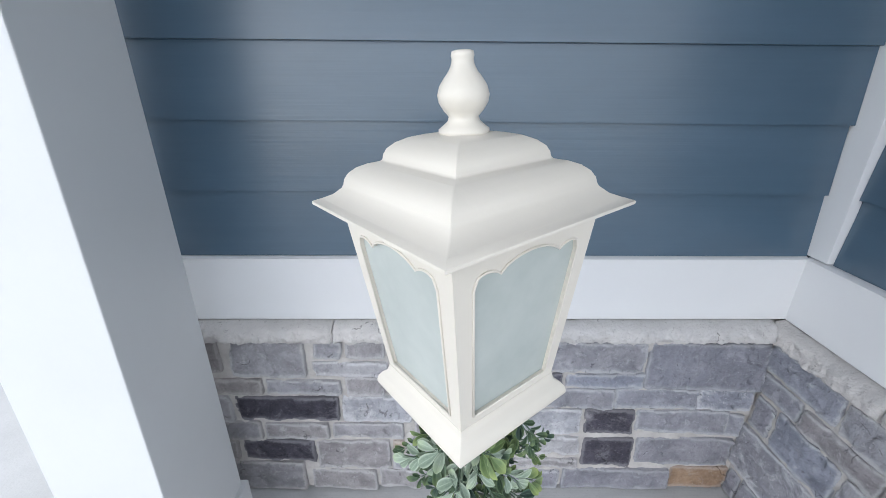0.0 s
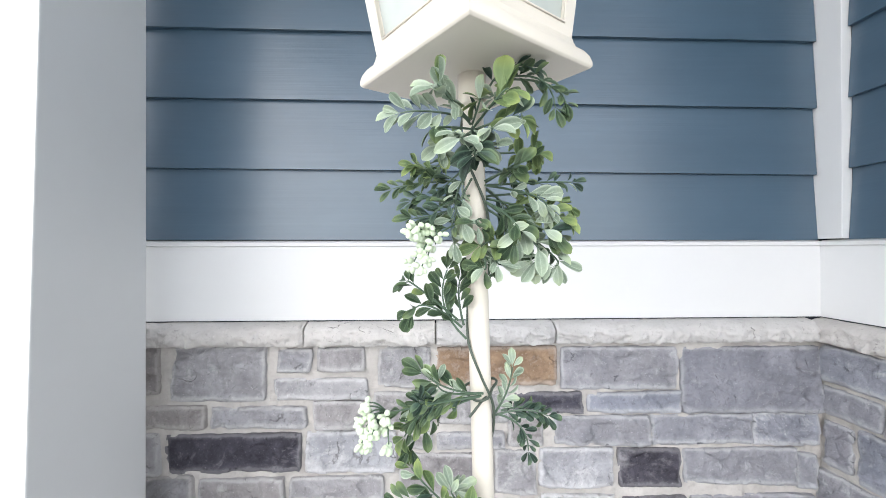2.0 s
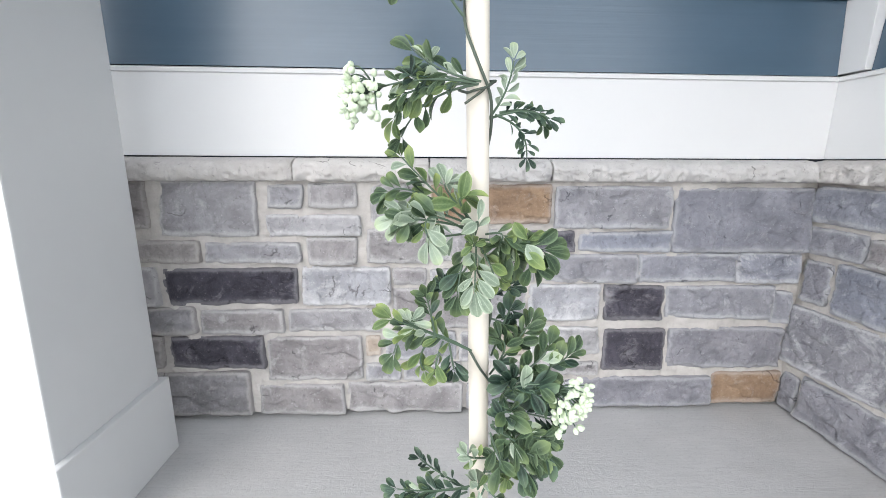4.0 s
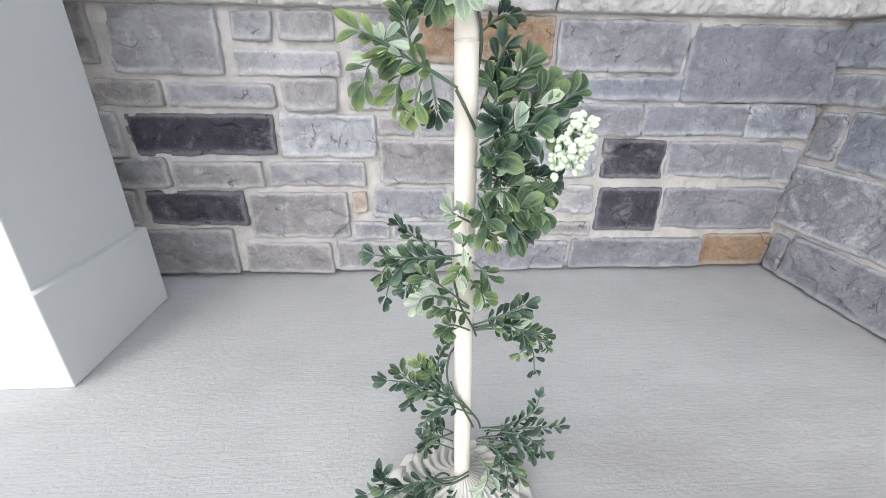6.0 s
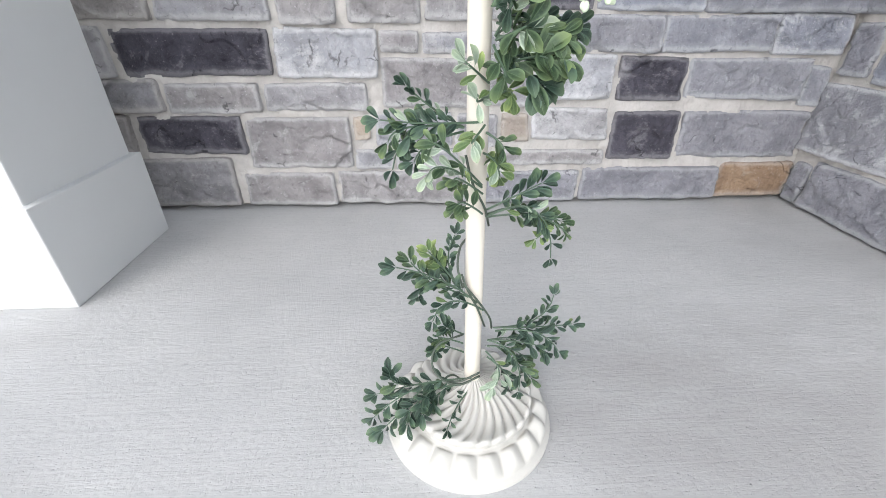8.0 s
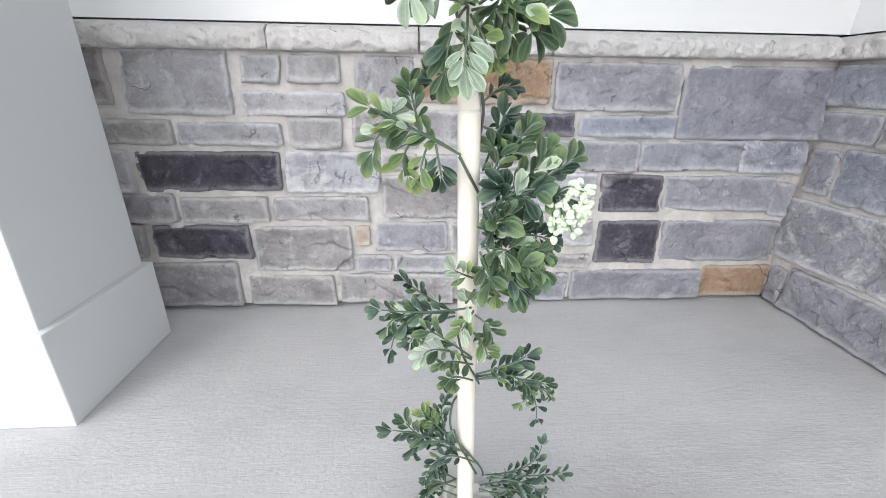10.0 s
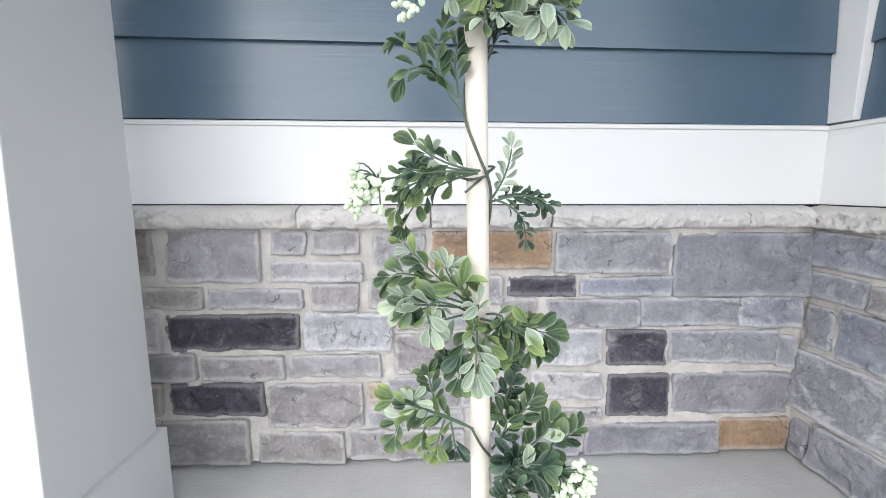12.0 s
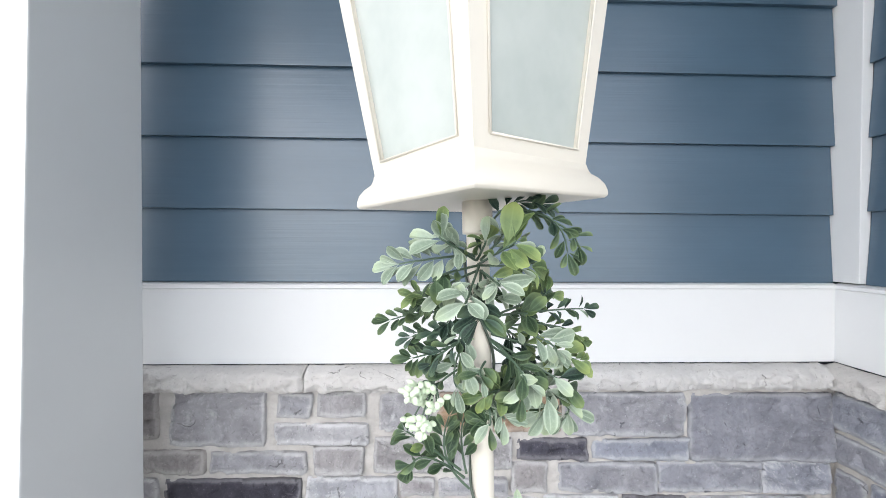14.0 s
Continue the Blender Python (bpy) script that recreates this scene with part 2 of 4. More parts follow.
VINE = paint_material("dark_green_wire", (0.06, 0.08, 0.06), 0.5, 0.1, (0.1, 0.1, 0.08))
BERRY = paint_material("white_green_berry", (0.60, 0.69, 0.52), 0.4, 0.05, (0.4, 0.55, 0.25))


def lawn_material():
    m, nt, b = shader("pale_ground", 0.95, spec=0.1)
    p = spot(nt)
    nt.links.new(ramp(nt, fuzz(nt, p, 1.3, 8), [(0.3, (0.42, 0.42, 0.40)), (0.7, (0.56, 0.55, 0.53))]), b.inputs["Base Color"])
    relief(nt, b, (fuzz(nt, p, 60, 5), 0.5, 0.004))
    return m


GROUND = lawn_material()

# ---- mesh helpers ----


def link(name, bm, material, parent=None, label="", smooth=False):
    me = bpy.data.meshes.new(name)
    bmesh.ops.recalc_face_normals(bm, faces=bm.faces)
    if smooth:
        for f in bm.faces:
            f.smooth = True
    bm.to_mesh(me)
    bm.free()
    me.materials.append(material)
    ob = new(name, me)
    ob.parent = parent
    if label:
        tagged(ob, label)
    return ob


def part(name, bm, material, parent, label="", smooth=False):
    return link(name, bm, material, parent, label, smooth)


def box(x0, y0, z0, x1, y1, z1, bevel=0.0, bm=None):
    bm = bm or bmesh.new()
    made = bmesh.ops.create_cube(bm, size=1.0, matrix=Matrix.Translation(((x0 + x1) / 2, (y0 + y1) / 2, (z0 + z1) / 2)) @ Matrix.Diagonal((x1 - x0, y1 - y0, z1 - z0, 1)))
    if bevel:
        edges = list({e for v in made["verts"] for e in v.link_edges})
        bmesh.ops.bevel(bm, geom=edges, offset=bevel, segments=2, affect="EDGES", profile=0.6)
    return bm


def prism(profile, x0, x1, axis="x", bm=None):
    """A profile of (across, up) swept along one axis."""
    bm = bm or bmesh.new()
    rings = []
    for s in (x0, x1):
        rings.append([bm.verts.new((s, a, z) if axis == "x" else (a, s, z)) for a, z in profile])
    n = len(profile)
    for i in range(n):
        bm.faces.new((rings[0][i], rings[0][(i + 1) % n], rings[1][(i + 1) % n], rings[1][i]))
    bm.faces.new(rings[0])
    bm.faces.new(rings[1][::-1])
    return bm


def lathe(profile, segments=32, centre=(0, 0), bm=None):
    bm = bm or bmesh.new()
    rings = [[bm.verts.new((centre[0] + r * math.cos(k * math.tau / segments), centre[1] + r * math.sin(k * math.tau / segments), z)) for k in range(segments)] for r, z in profile]
    for a, b in zip(rings, rings[1:]):
        for k in range(segments):
            bm.faces.new((a[k], a[(k + 1) % segments], b[(k + 1) % segments], b[k]))
    bm.faces.new(rings[0])
    bm.faces.new(rings[-1])
    return bm


def tube(points, radius, sides=7, tip=None, bm=None):
    bm = bm or bmesh.new()
    pts = [Vector(p) for p in points]
    rings = []
    for i, p in enumerate(pts):
        d = (pts[min(i + 1, len(pts) - 1)] - pts[max(i - 1, 0)]).normalized()
        a = d.orthogonal().normalized() if i == 0 else (rings_a - d * rings_a.dot(d)).normalized()
        rings_a = a
        c = d.cross(a)
        r = radius if tip is None else radius + (tip - radius) * i / (len(pts) - 1)
        rings.append([bm.verts.new(p + (a * math.cos(k * math.tau / sides) + c * math.sin(k * math.tau / sides)) * r) for k in range(sides)])
    for a, b in zip(rings, rings[1:]):
        for k in range(sides):
            bm.faces.new((a[k], a[(k + 1) % sides], b[(k + 1) % sides], b[k]))
    bm.faces.new(rings[0])
    bm.faces.new(rings[-1])
    return bm


# ---- ground, slab and unseen ceiling ----
ground = tagged(link("ground", box(-80, -80, -0.3, 80, 80, -0.17), GROUND), "pale sunlit ground round the porch", "ground", kind="structure")
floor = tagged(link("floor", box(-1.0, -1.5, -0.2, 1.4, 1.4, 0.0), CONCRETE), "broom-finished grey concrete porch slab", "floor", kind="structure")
# Unseen ceiling added to hold back top light; its front edge sets the shading.
ceiling = tagged(link("ceiling", box(-1.1, -1.35, 2.6, 1.4, 1.4, 2.7), CEILING), "unseen white porch ceiling added over the slab to block top light", "ceiling", kind="structure")

# ---- walls: core, trim, siding ----
BAND_Z0, BAND_Z1, TOP = 0.673, 0.868, 2.6
LEFT_END = -0.80
wall_north = tagged(link("wall_north", box(LEFT_END, WALL_Y + 0.006, 0.009, EAST_X + 0.2, 1.4, 0.66), MORTAR), "house wall of mortared ledge stone under blue lap siding", "wall", kind="structure")
wall_east = tagged(link("wall_east", box(EAST_X + 0.006, 0.4, 0.009, 1.4, WALL_Y + 0.005, 0.66), MORTAR), "side wall of mortared ledge stone under blue lap siding", "wall", kind="structure")
part("footing", box(LEFT_END, WALL_Y + 0.03, -0.01, EAST_X + 0.2, 1.4, 0.009), MORTAR, wall_north)
part("footing", box(EAST_X + 0.03, 0.4, -0.01, 1.4, WALL_Y + 0.029, 0.009), MORTAR, wall_east)
SHEATH = paint_material("sheathing", (0.05, 0.06, 0.08), 0.8)
part("sheathing", box(LEFT_END, SIDING_Y + 0.012, 0.66, EAST_X + 0.2, 1.4, TOP), SHEATH, wall_north)
part("sheathing", box(1.128, 0.4, 0.66, 1.4, SIDING_Y + 0.011, TOP), SHEATH, wall_east)


def band(axis, a0, a1, face, parent):
    """Skirt board with a small drip moulding along its top."""
    prof = [(face, BAND_Z0), (face, BAND_Z1 - 0.014), (face - 0.006, BAND_Z1 - 0.012), (face - 0.007, BAND_Z1 - 0.004), (face + 0.004, BAND_Z1), (face + 0.03, BAND_Z1 + 0.003), (face + 0.03, BAND_Z0)]
    return part("skirt_board", prism(prof, a0, a1, axis), WHITE, parent, "white painted skirt board with drip edge")


band("x", LEFT_END, 1.1, WALL_Y + 0.014, wall_north)
band("y", 0.4, WALL_Y + 0.014, 1.1, wall_east)
part("corner_board", box(1.1, 1.178, BAND_Z1 + 0.004, 1.127, SIDING_Y + 0.012, TOP, 0.002), WHITE, wall_east, "white painted inside corner board")

LAPS = [0.870, 1.043, 1.216, 1.389, 1.563, 1.737, 1.911, 2.085, 2.259, 2.433]


def plank(parent, axis, a0, a1, z0, z1, face, drop0=0.0, drop1=0.0):
    """Lap board: thick at its butt, thin where the next one covers it."""
    prof = [(face, z0), (face, z0 + 0.002), (face + 0.0125, z1 + 0.012), (face + 0.016, z1 + 0.012), (face + 0.016, z0)]
    bm = prism(prof, a0, a1, axis)
    for v in bm.verts:
        f = ((v.co.x if axis == "x" else v.co.y) - a0) / (a1 - a0) - 0.6
        v.co.z -= f * (drop0 if v.co.z < z0 + 0.01 else drop1)
    return part("plank", bm, SIDING, parent)


for low, high in zip(LAPS, LAPS[1:] + [TOP - 0.014]):
    plank(wall_north, "x", LEFT_END, 1.0985 - 0.0015 * (LAPS.index(low) % 2), low, high, SIDING_Y - 0.008, 0.011 if low > 0.9 else 0.002, 0.011)
    plank(wall_east, "y", 0.4, 1.176, low, high, 1.115)

# ---- column ----
column = tagged(new("porch_column"), "square white painted porch column on a plain plinth", "column")
CX0, CX1, CY0, CY1 = -0.735, -0.498, 0.828, 1.094
shaft = box(CX0, CY0, 0.17, CX1, CY1, TOP, 0.003)
for v in shaft.verts:
    if v.co.y < 0.9:
        v.co.y += 0.028 * (v.co.z - 0.17)
part("shaft", shaft, COLUMN, column)
part("plinth", box(CX0 - 0.014, CY0 - 0.014, 0.0, CX1 + 0.014, CY1 + 0.014, 0.182, 0.003), COLUMN, column)


# ---- lamp post ----
lamp = tagged(new("lamp_post"), "cream painted garden lamp post with lantern and shell foot", "lamp")
LX, LY = 0.133, 0.578
TWIST = radians(-7.7)
FOOT = Vector((0.1555, 0.574, 0.055))
NECK = Vector((0.1315, 0.577, 1.002))
LEAN = Matrix.Translation((LX, LY, 0.997)) @ Matrix.Rotation(radians(-2.4), 4, "Y") @ Matrix.Translation((-LX, -LY, -0.9985))


def leaning(bm):
    bm.transform(LEAN)
    return bm



def square_loft(profile, bm=None, close=True):
    """Square sections with a corner towards the street: (half diagonal, height)."""
    bm = bm or bmesh.new()
    rings = []
    for r, z in profile:
        ring = []
        for k in range(4):
            a = TWIST - math.pi / 2 + k * math.pi / 2
            ring.append(bm.verts.new((LX + r * math.cos(a), LY + r * math.sin(a), z)))
        rings.append(ring)
    for a, b in zip(rings, rings[1:]):
        for k in range(4):
            bm.faces.new((a[k], a[(k + 1) % 4], b[(k + 1) % 4], b[k]))
    if close:
        bm.faces.new(rings[0])
        bm.faces.new(rings[-1])
    return bm


def rounded(bm):
    """Keeps only true corners hard, so that mouldings shade as curves."""
    for e in bm.edges:
        e.smooth = not (len(e.link_faces) == 2 and e.calc_face_angle(0) > radians(38))
    return bm


def soften(bm, width=0.0015):
    bmesh.ops.recalc_face_normals(bm, faces=bm.faces)
    sharp = [e for e in bm.edges if len(e.link_faces) == 2 and e.calc_face_angle(0) > radians(32)]
    bmesh.ops.bevel(bm, geom=sharp, offset=width, segments=2, affect="EDGES", profile=0.6)
    return bm


ogee = [(0.112, 1.206), (0.1465, 1.2085), (0.1465, 1.2115), (0.136, 1.2145), (0.124, 1.2185), (0.115, 1.2245), (0.113, 1.2275),
        (0.1115, 1.2325), (0.107, 1.238), (0.099, 1.243), (0.088, 1.2465), (0.0755, 1.2485), (0.0735, 1.2505),
        (0.0725, 1.2545), (0.069, 1.2595), (0.061, 1.2645), (0.049, 1.2685), (0.034, 1.271), (0.018, 1.272)]
part("roof", rounded(leaning(soften(square_loft(ogee), 0.001))), CREAM, lamp, "cream ogee lantern roof", smooth=True)
finial = [(0.0215, 1.270), (0.0215, 1.2745), (0.0175, 1.2775), (0.0135, 1.281), (0.0125, 1.2845), (0.0165, 1.289), (0.0205, 1.2955), (0.0215, 1.3015), (0.0195, 1.3085), (0.0155, 1.3145), (0.0115, 1.3195), (0.0092, 1.3245), (0.0088, 1.328), (0.0095, 1.3305), (0.0088, 1.3335), (0.006, 1.3345)]
part("finial", leaning(lathe(finial, 36, (LX, LY))), CREAM, lamp, "turned cream finial", smooth=True)

B0, B1, BZ0, BZ1 = 0.086, 0.1165, 1.022, 1.2065
skirt = [(0.083, 1.0005), (0.101, 0.9985), (0.1035, 1.0005), (0.1035, 1.0045), (0.1015, 1.0095), (0.097, 1.0145), (0.0905, 1.0185), (0.0885, 1.0225), (0.0875, 1.026), (0.080, 1.026)]
part("lantern_base", rounded(leaning(soften(square_loft(skirt), 0.0008))), CREAM, lamp, smooth=True)


def face_point(side, u, v, out=0.0):
    """A place on one of the lantern's four leaning faces: u across -1..1, v up 0..1."""
    a0 = TWIST - math.pi / 2 + side * math.pi / 2
    r = B0 + (B1 - B0) * v
    p = Vector((math.cos(a0), math.sin(a0), 0)) * r
    q = Vector((math.cos(a0 + math.pi / 2), math.sin(a0 + math.pi / 2), 0)) * r
    n = (p + q).normalized()
    s = p.lerp(q, (u + 1) / 2) + n * out
    return Vector((LX + s.x, LY + s.y, BZ0 + (BZ1 - BZ0) * v))


def opening_outline():
    """The scalloped outline of a pane, anticlockwise from the lower left."""
    pts = [(-0.77, 0.075), (0.77, 0.075)]
    top = []
    for u0, u1, low, high in ((0.77, 0.43, 0.80, 0.88), (0.43, -0.43, 0.83, 0.91), (-0.43, -0.77, 0.83, 0.88)):
        n = 12 if abs(u0 - u1) > 0.5 else 7
        for k in range(n + (1 if u1 == -0.77 else 0)):
            f = k / n
            arch = math.sin(math.pi * (0.02 + 0.96 * f)) ** 0.6
            edge = 0.80 if (abs(u0) > 0.6 and f < 0.12) or (abs(u1) > 0.6 and f > 0.9) else 0.842
            top.append((u0 + (u1 - u0) * f, edge + (high - edge) * arch))
    return pts + top


OUTLINE = opening_outline()


def lantern_face(side):
    bm = bmesh.new()
    n = len(OUTLINE)
    outer = []
    for u, v in OUTLINE:
        if v < 0.1:
            outer.append((math.copysign(1, u), 0.0))
        elif abs(u) > 0.76:
            outer.append((math.copysign(1, u), 1.0))
        else:
            outer.append((u * 1.25, 1.0))
    front_o = [bm.verts.new(face_point(side, u, v)) for u, v in outer]
    front_i = [bm.verts.new(face_point(side, u, v)) for u, v in OUTLINE]
    back_i = [bm.verts.new(face_point(side, u, v, -0.004)) for u, v in OUTLINE]
    for k in range(n):
        j = (k + 1) % n
        bm.faces.new((front_o[k], front_o[j], front_i[j], front_i[k]))
        bm.faces.new((front_i[k], front_i[j], back_i[j], back_i[k]))
    bmesh.ops.remove_doubles(bm, verts=bm.verts, dist=0.0001)
    bmesh.ops.dissolve_degenerate(bm, edges=bm.edges, dist=0.00005)
    frame_part = part("lantern_frame", leaning(bm), CREAM, lamp)
    loop = [face_point(side, u, v, 0.0006) for u, v in OUTLINE]
    bead = bmesh.new()
    tube(loop + [loop[0]], 0.0011, 6, bm=bead)
    part("bead", leaning(bead), CREAM, frame_part, smooth=True)
    bm = bmesh.new()
    for out in (-0.0035, -0.005):
        bm.faces.new([bm.verts.new(face_point(side, u, v, out)) for u, v in ((-0.84, 0.04), (0.84, 0.04), (0.84, 0.95), (-0.84, 0.95))])
    part("pane", leaning(bm), PANE, lamp, "pale frosted lantern pane")


for side in range(4):
    lantern_face(side)


def pole_at(z):
    f = (z - FOOT.z) / (NECK.z - FOOT.z)
    return FOOT.lerp(NECK, f)


for z0, z1 in ((0.03, 0.532), (0.533, 1.005)):
    part("pole_section", tube([pole_at(z0), pole_at(z0 + 0.0015), pole_at(z1 - 0.0015), pole_at(z1)], 0.0093, 28), CREAM, lamp, smooth=True)
part("pole_sleeve", tube([pole_at(0.5315), pole_at(0.5335)], 0.0088, 24), CREAM, lamp)
part("collar", tube([pole_at(0.972), pole_at(0.974), pole_at(1.006)], 0.0125, 28), CREAM, lamp, smooth=True)


def shell_foot():
    """Low foot: a fluted dish with a scalloped lip, a sloping ring of fat beads, a thin flange."""
    bm = bmesh.new()
    seg = 312
    grid = []

    def ring(f, shape):
        row = []
        for k in range(seg):
            a = math.tau * k / seg
            r, z = shape(a)
            row.append(bm.verts.new((FOOT.x - 0.004 * f + r * math.cos(a), FOOT.y - 0.006 * f + r * math.sin(a), z)))
        grid.append(row)

    def flute(a, g):
        return abs(math.sin(13 * (a + 0.62 * g ** 1.3))) ** 0.75

    def bead(a):
        return abs(math.sin(10 * a)) ** 0.95

    for i in range(27):
        g = i / 26
        bowl = 0.062 - 0.024 * math.sin(math.pi / 2 * min(1, g / 0.85)) + 0.003 * max(0, (g - 0.8) / 0.2)
        ring(0.6 * g, lambda a: (0.0085 + 0.061 * g + 0.0028 * g ** 3 * flute(a, g), bowl + 0.0062 * min(1, g * 3) * (flute(a, g) - 0.6)))
    ring(0.62, lambda a: (0.0712 + 0.0028 * flute(a, 1), 0.0375 + 0.002 * flute(a, 1)))
    ring(0.63, lambda a: (0.0716 + 0.002 * flute(a, 1), 0.0335))
    ring(0.64, lambda a: (0.0705, 0.0300))
    for i in range(19):
        g = i / 18
        h = math.sqrt(max(0, 1 - ((g - 0.6) / 0.4) ** 2)) if g > 0.2 else 0
        ring(0.65 + 0.3 * g, lambda a: (0.0715 + 0.023 * g + 0.004 * h * bead(a) * g, 0.0285 - 0.019 * g ** 1.2 + 0.0105 * h * bead(a)))
    ring(0.96, lambda a: (0.0955, 0.0078))
    ring(0.98, lambda a: (0.0995, 0.0065))
    ring(0.99, lambda a: (0.1005, 0.0050))
    ring(1.0, lambda a: (0.1005, 0.0))
    for a, b in zip(grid, grid[1:]):
        for k in range(seg):
            bm.faces.new((a[k], a[(k + 1) % seg], b[(k + 1) % seg], b[k]))
    return bm


part("shell_foot", shell_foot(), PLASTER, lamp, "cream fluted shell foot with beaded rim", smooth=True)

# ---- garland ----


def leaf_mesh(name, material, width, curl, cup):
    """An egg-shaped leaf, widest near its tip, one unit long along y."""
    bm = bmesh.new()
    rows = []
    uv = bm.loops.layers.uv.new("leaf")
    place = {}
    for i in range(10):
        t = i / 9
        if t < 0.68:
            w = width * 0.5 * max(0.07, math.sin(math.pi / 2 * max(0, t - 0.08) / 0.60)) ** 1.3
        else:
            w = width * 0.5 * max(0.03, 1 - ((t - 0.68) / 0.322) ** 2.6) ** 0.5
        row = []
        for s in (-1, -0.5, 0, 0.5, 1):
            row.append(bm.verts.new((s * w, t, cup * abs(s) * w - curl * t * t)))
            place[row[-1]] = (s / 2 + 0.5, t)
        rows.append(row)
    for a, b in zip(rows, rows[1:]):
        for k in range(4):
            f = bm.faces.new((a[k], a[k + 1], b[k + 1], b[k]))
            f.smooth = True
            for loop in f.loops:
                loop[uv].uv = place[loop.vert]
    me = bpy.data.meshes.new(name)
    bm.to_mesh(me)
    bm.free()
    me.materials.append(material)
    return me


LEAF_MESHES = [[leaf_mesh("leaf", m, w, c, u) for w, c, u in ((0.47, 0.16, 0.5), (0.52, 0.32, 0.30), (0.40, -0.12, 0.75), (0.44, 0.42, 0.6), (0.34, 0.25, 0.5))] for m in LEAVES]


def berry_mesh():
    bm = bmesh.new()
    bmesh.ops.create_uvsphere(bm, u_segments=10, v_segments=7, radius=1.0)
    for v in bm.verts:
        v.co.z *= 1.5 if v.co.z > 0 else 1.2
    for f in bm.faces:
        f.smooth = True
    me = bpy.data.meshes.new("berry")
    bm.to_mesh(me)
    bm.free()
    me.materials.append(BERRY)
    return me


BERRIES = berry_mesh()
rng = random.Random(7)


def place_leaf(parent, base, way, up, size, tone):
    way = way.normalized()
    side = way.cross(up)
    if side.length < 0.05:
        side = way.orthogonal()
    side.normalize()
    nor = side.cross(way)
    ob = new("leaf", rng.choice(LEAF_MESHES[tone][:4] if size > 0.0185 else LEAF_MESHES[tone][2:]))
    ob.parent = parent
    m = Matrix((side, way, nor)).transposed().to_4x4()
    ob.matrix_basis = Matrix.Translation(base) @ m @ Matrix.Diagonal((size, size, size, 1))
    return ob


PALE, MIXED, FRESH, DARK, OLIVE = (6, 2.5, 2.2, 0.5), (0.7, 4, 0.5, 6), (1.6, 4, 4.5, 1), (0.4, 2, 0.3, 8), (0.1, 4, 3.2, 3.5)
FACING = Vector((0, -0.82, 0.45))


def bow(a, b, c, steps):
    """Points on the parabola from a through b to c."""
    knee = b * 2 - (a + c) / 2
    return [a * (1 - f) ** 2 + knee * 2 * f * (1 - f) + c * f * f for f in (k / steps for k in range(steps + 1))]


def wobble(reach):
    return Vector([rng.uniform(-reach, reach) for _ in range(3)])


def berry_cluster(stem, heart, back):
    """A panicle: short drooping stalks, each ending in a knot of drop-shaped berries."""
    for _ in range(back[1]):
        knot = heart + Vector((rng.uniform(-0.012, 0.012), rng.uniform(-0.02, -0.004), rng.uniform(-0.022, 0.017)))
        part("berry_stalk", tube(bow(back[0], (back[0] + knot) / 2 + Vector((0, -0.003, 0.004)), knot, 4), 0.0008, 5, 0.0006), STEM, stem)
        for _ in range(5):
            v = wobble(1).normalized()
            v = (v + (heart - back[0]).normalized() * 0.5 + Vector((0, -0.3, -0.3))).normalized()
            size = rng.uniform(0.0020, 0.0026)
            ob = new("berry", BERRIES)
            ob.parent = stem
            ob.matrix_basis = Matrix.Translation(knot + v * rng.uniform(0.0035, 0.0068)) @ v.to_track_quat("Z", "Y").to_matrix().to_4x4() @ Matrix.Diagonal((size, size, size, 1))


def sprig(garland, tones, size, pairs, root, knee, tip, berries=0):
    """A wired stem that bows from root through knee; the last leaf ends at tip."""
    root, knee, tip = Vector(root), Vector(knee), Vector(tip)
    size, pairs = size * 1.14, pairs + (2 if tones in (DARK, MIXED) else 1)
    last = (tip - knee).normalized()
    pts = bow(root, knee, tip - last * size * (0.72 if not berries else 0.5), 8)
    stem = part("sprig", tube(pts, 0.0011, 5, 0.0006), STEM, garland)
    base_tone = rng.choices((0, 1, 2, 3), tones)[0]
    for k in range(pairs):
        f = 0.24 + 0.70 * (k + rng.uniform(-0.15, 0.15)) / max(1, pairs - 0.4)
        i = max(0, min(7, int(f * 8)))
        here = pts[i].lerp(pts[i + 1], f * 8 - i)
        along = (pts[i + 1] - pts[i]).normalized()
        flat = along.cross(FACING)
        flat = flat.normalized() if flat.length > 0.15 else along.orthogonal().normalized()
        across = Matrix.Rotation(rng.gauss(0, 0.55), 3, along) @ flat
        for sgn in (-1, 1):
            if rng.random() < 0.08:
                continue
            way = along * rng.uniform(0.55, 1.1) + across * sgn * rng.uniform(0.55, 1.0)
            t = base_tone if rng.random() < 0.8 else rng.choices((0, 1, 2, 3), tones)[0]
            grown = size * rng.uniform(0.68, 1.0) * (1.0 - 0.18 * abs(2 * k / max(1, pairs - 1) - 1))
            place_leaf(stem, here, way, FACING + wobble(0.6), grown, t)
    along = (pts[-1] - pts[-2]).normalized()
    flat = along.cross(FACING)
    flat = flat.normalized() if flat.length > 0.15 else along.orthogonal().normalized()
    if berries:
        berry_cluster(stem, tip, (pts[-1], max(2, round(berries / 2.4))))
        return
    place_leaf(stem, pts[-1], along + flat * rng.uniform(-0.2, 0.2), FACING + wobble(0.4), size * 0.85, base_tone)
    for sgn in (-1, 1):
        place_leaf(stem, pts[-1], along + flat * sgn * rng.uniform(0.5, 0.9), FACING + wobble(0.5), size * rng.uniform(0.6, 0.85), base_tone)


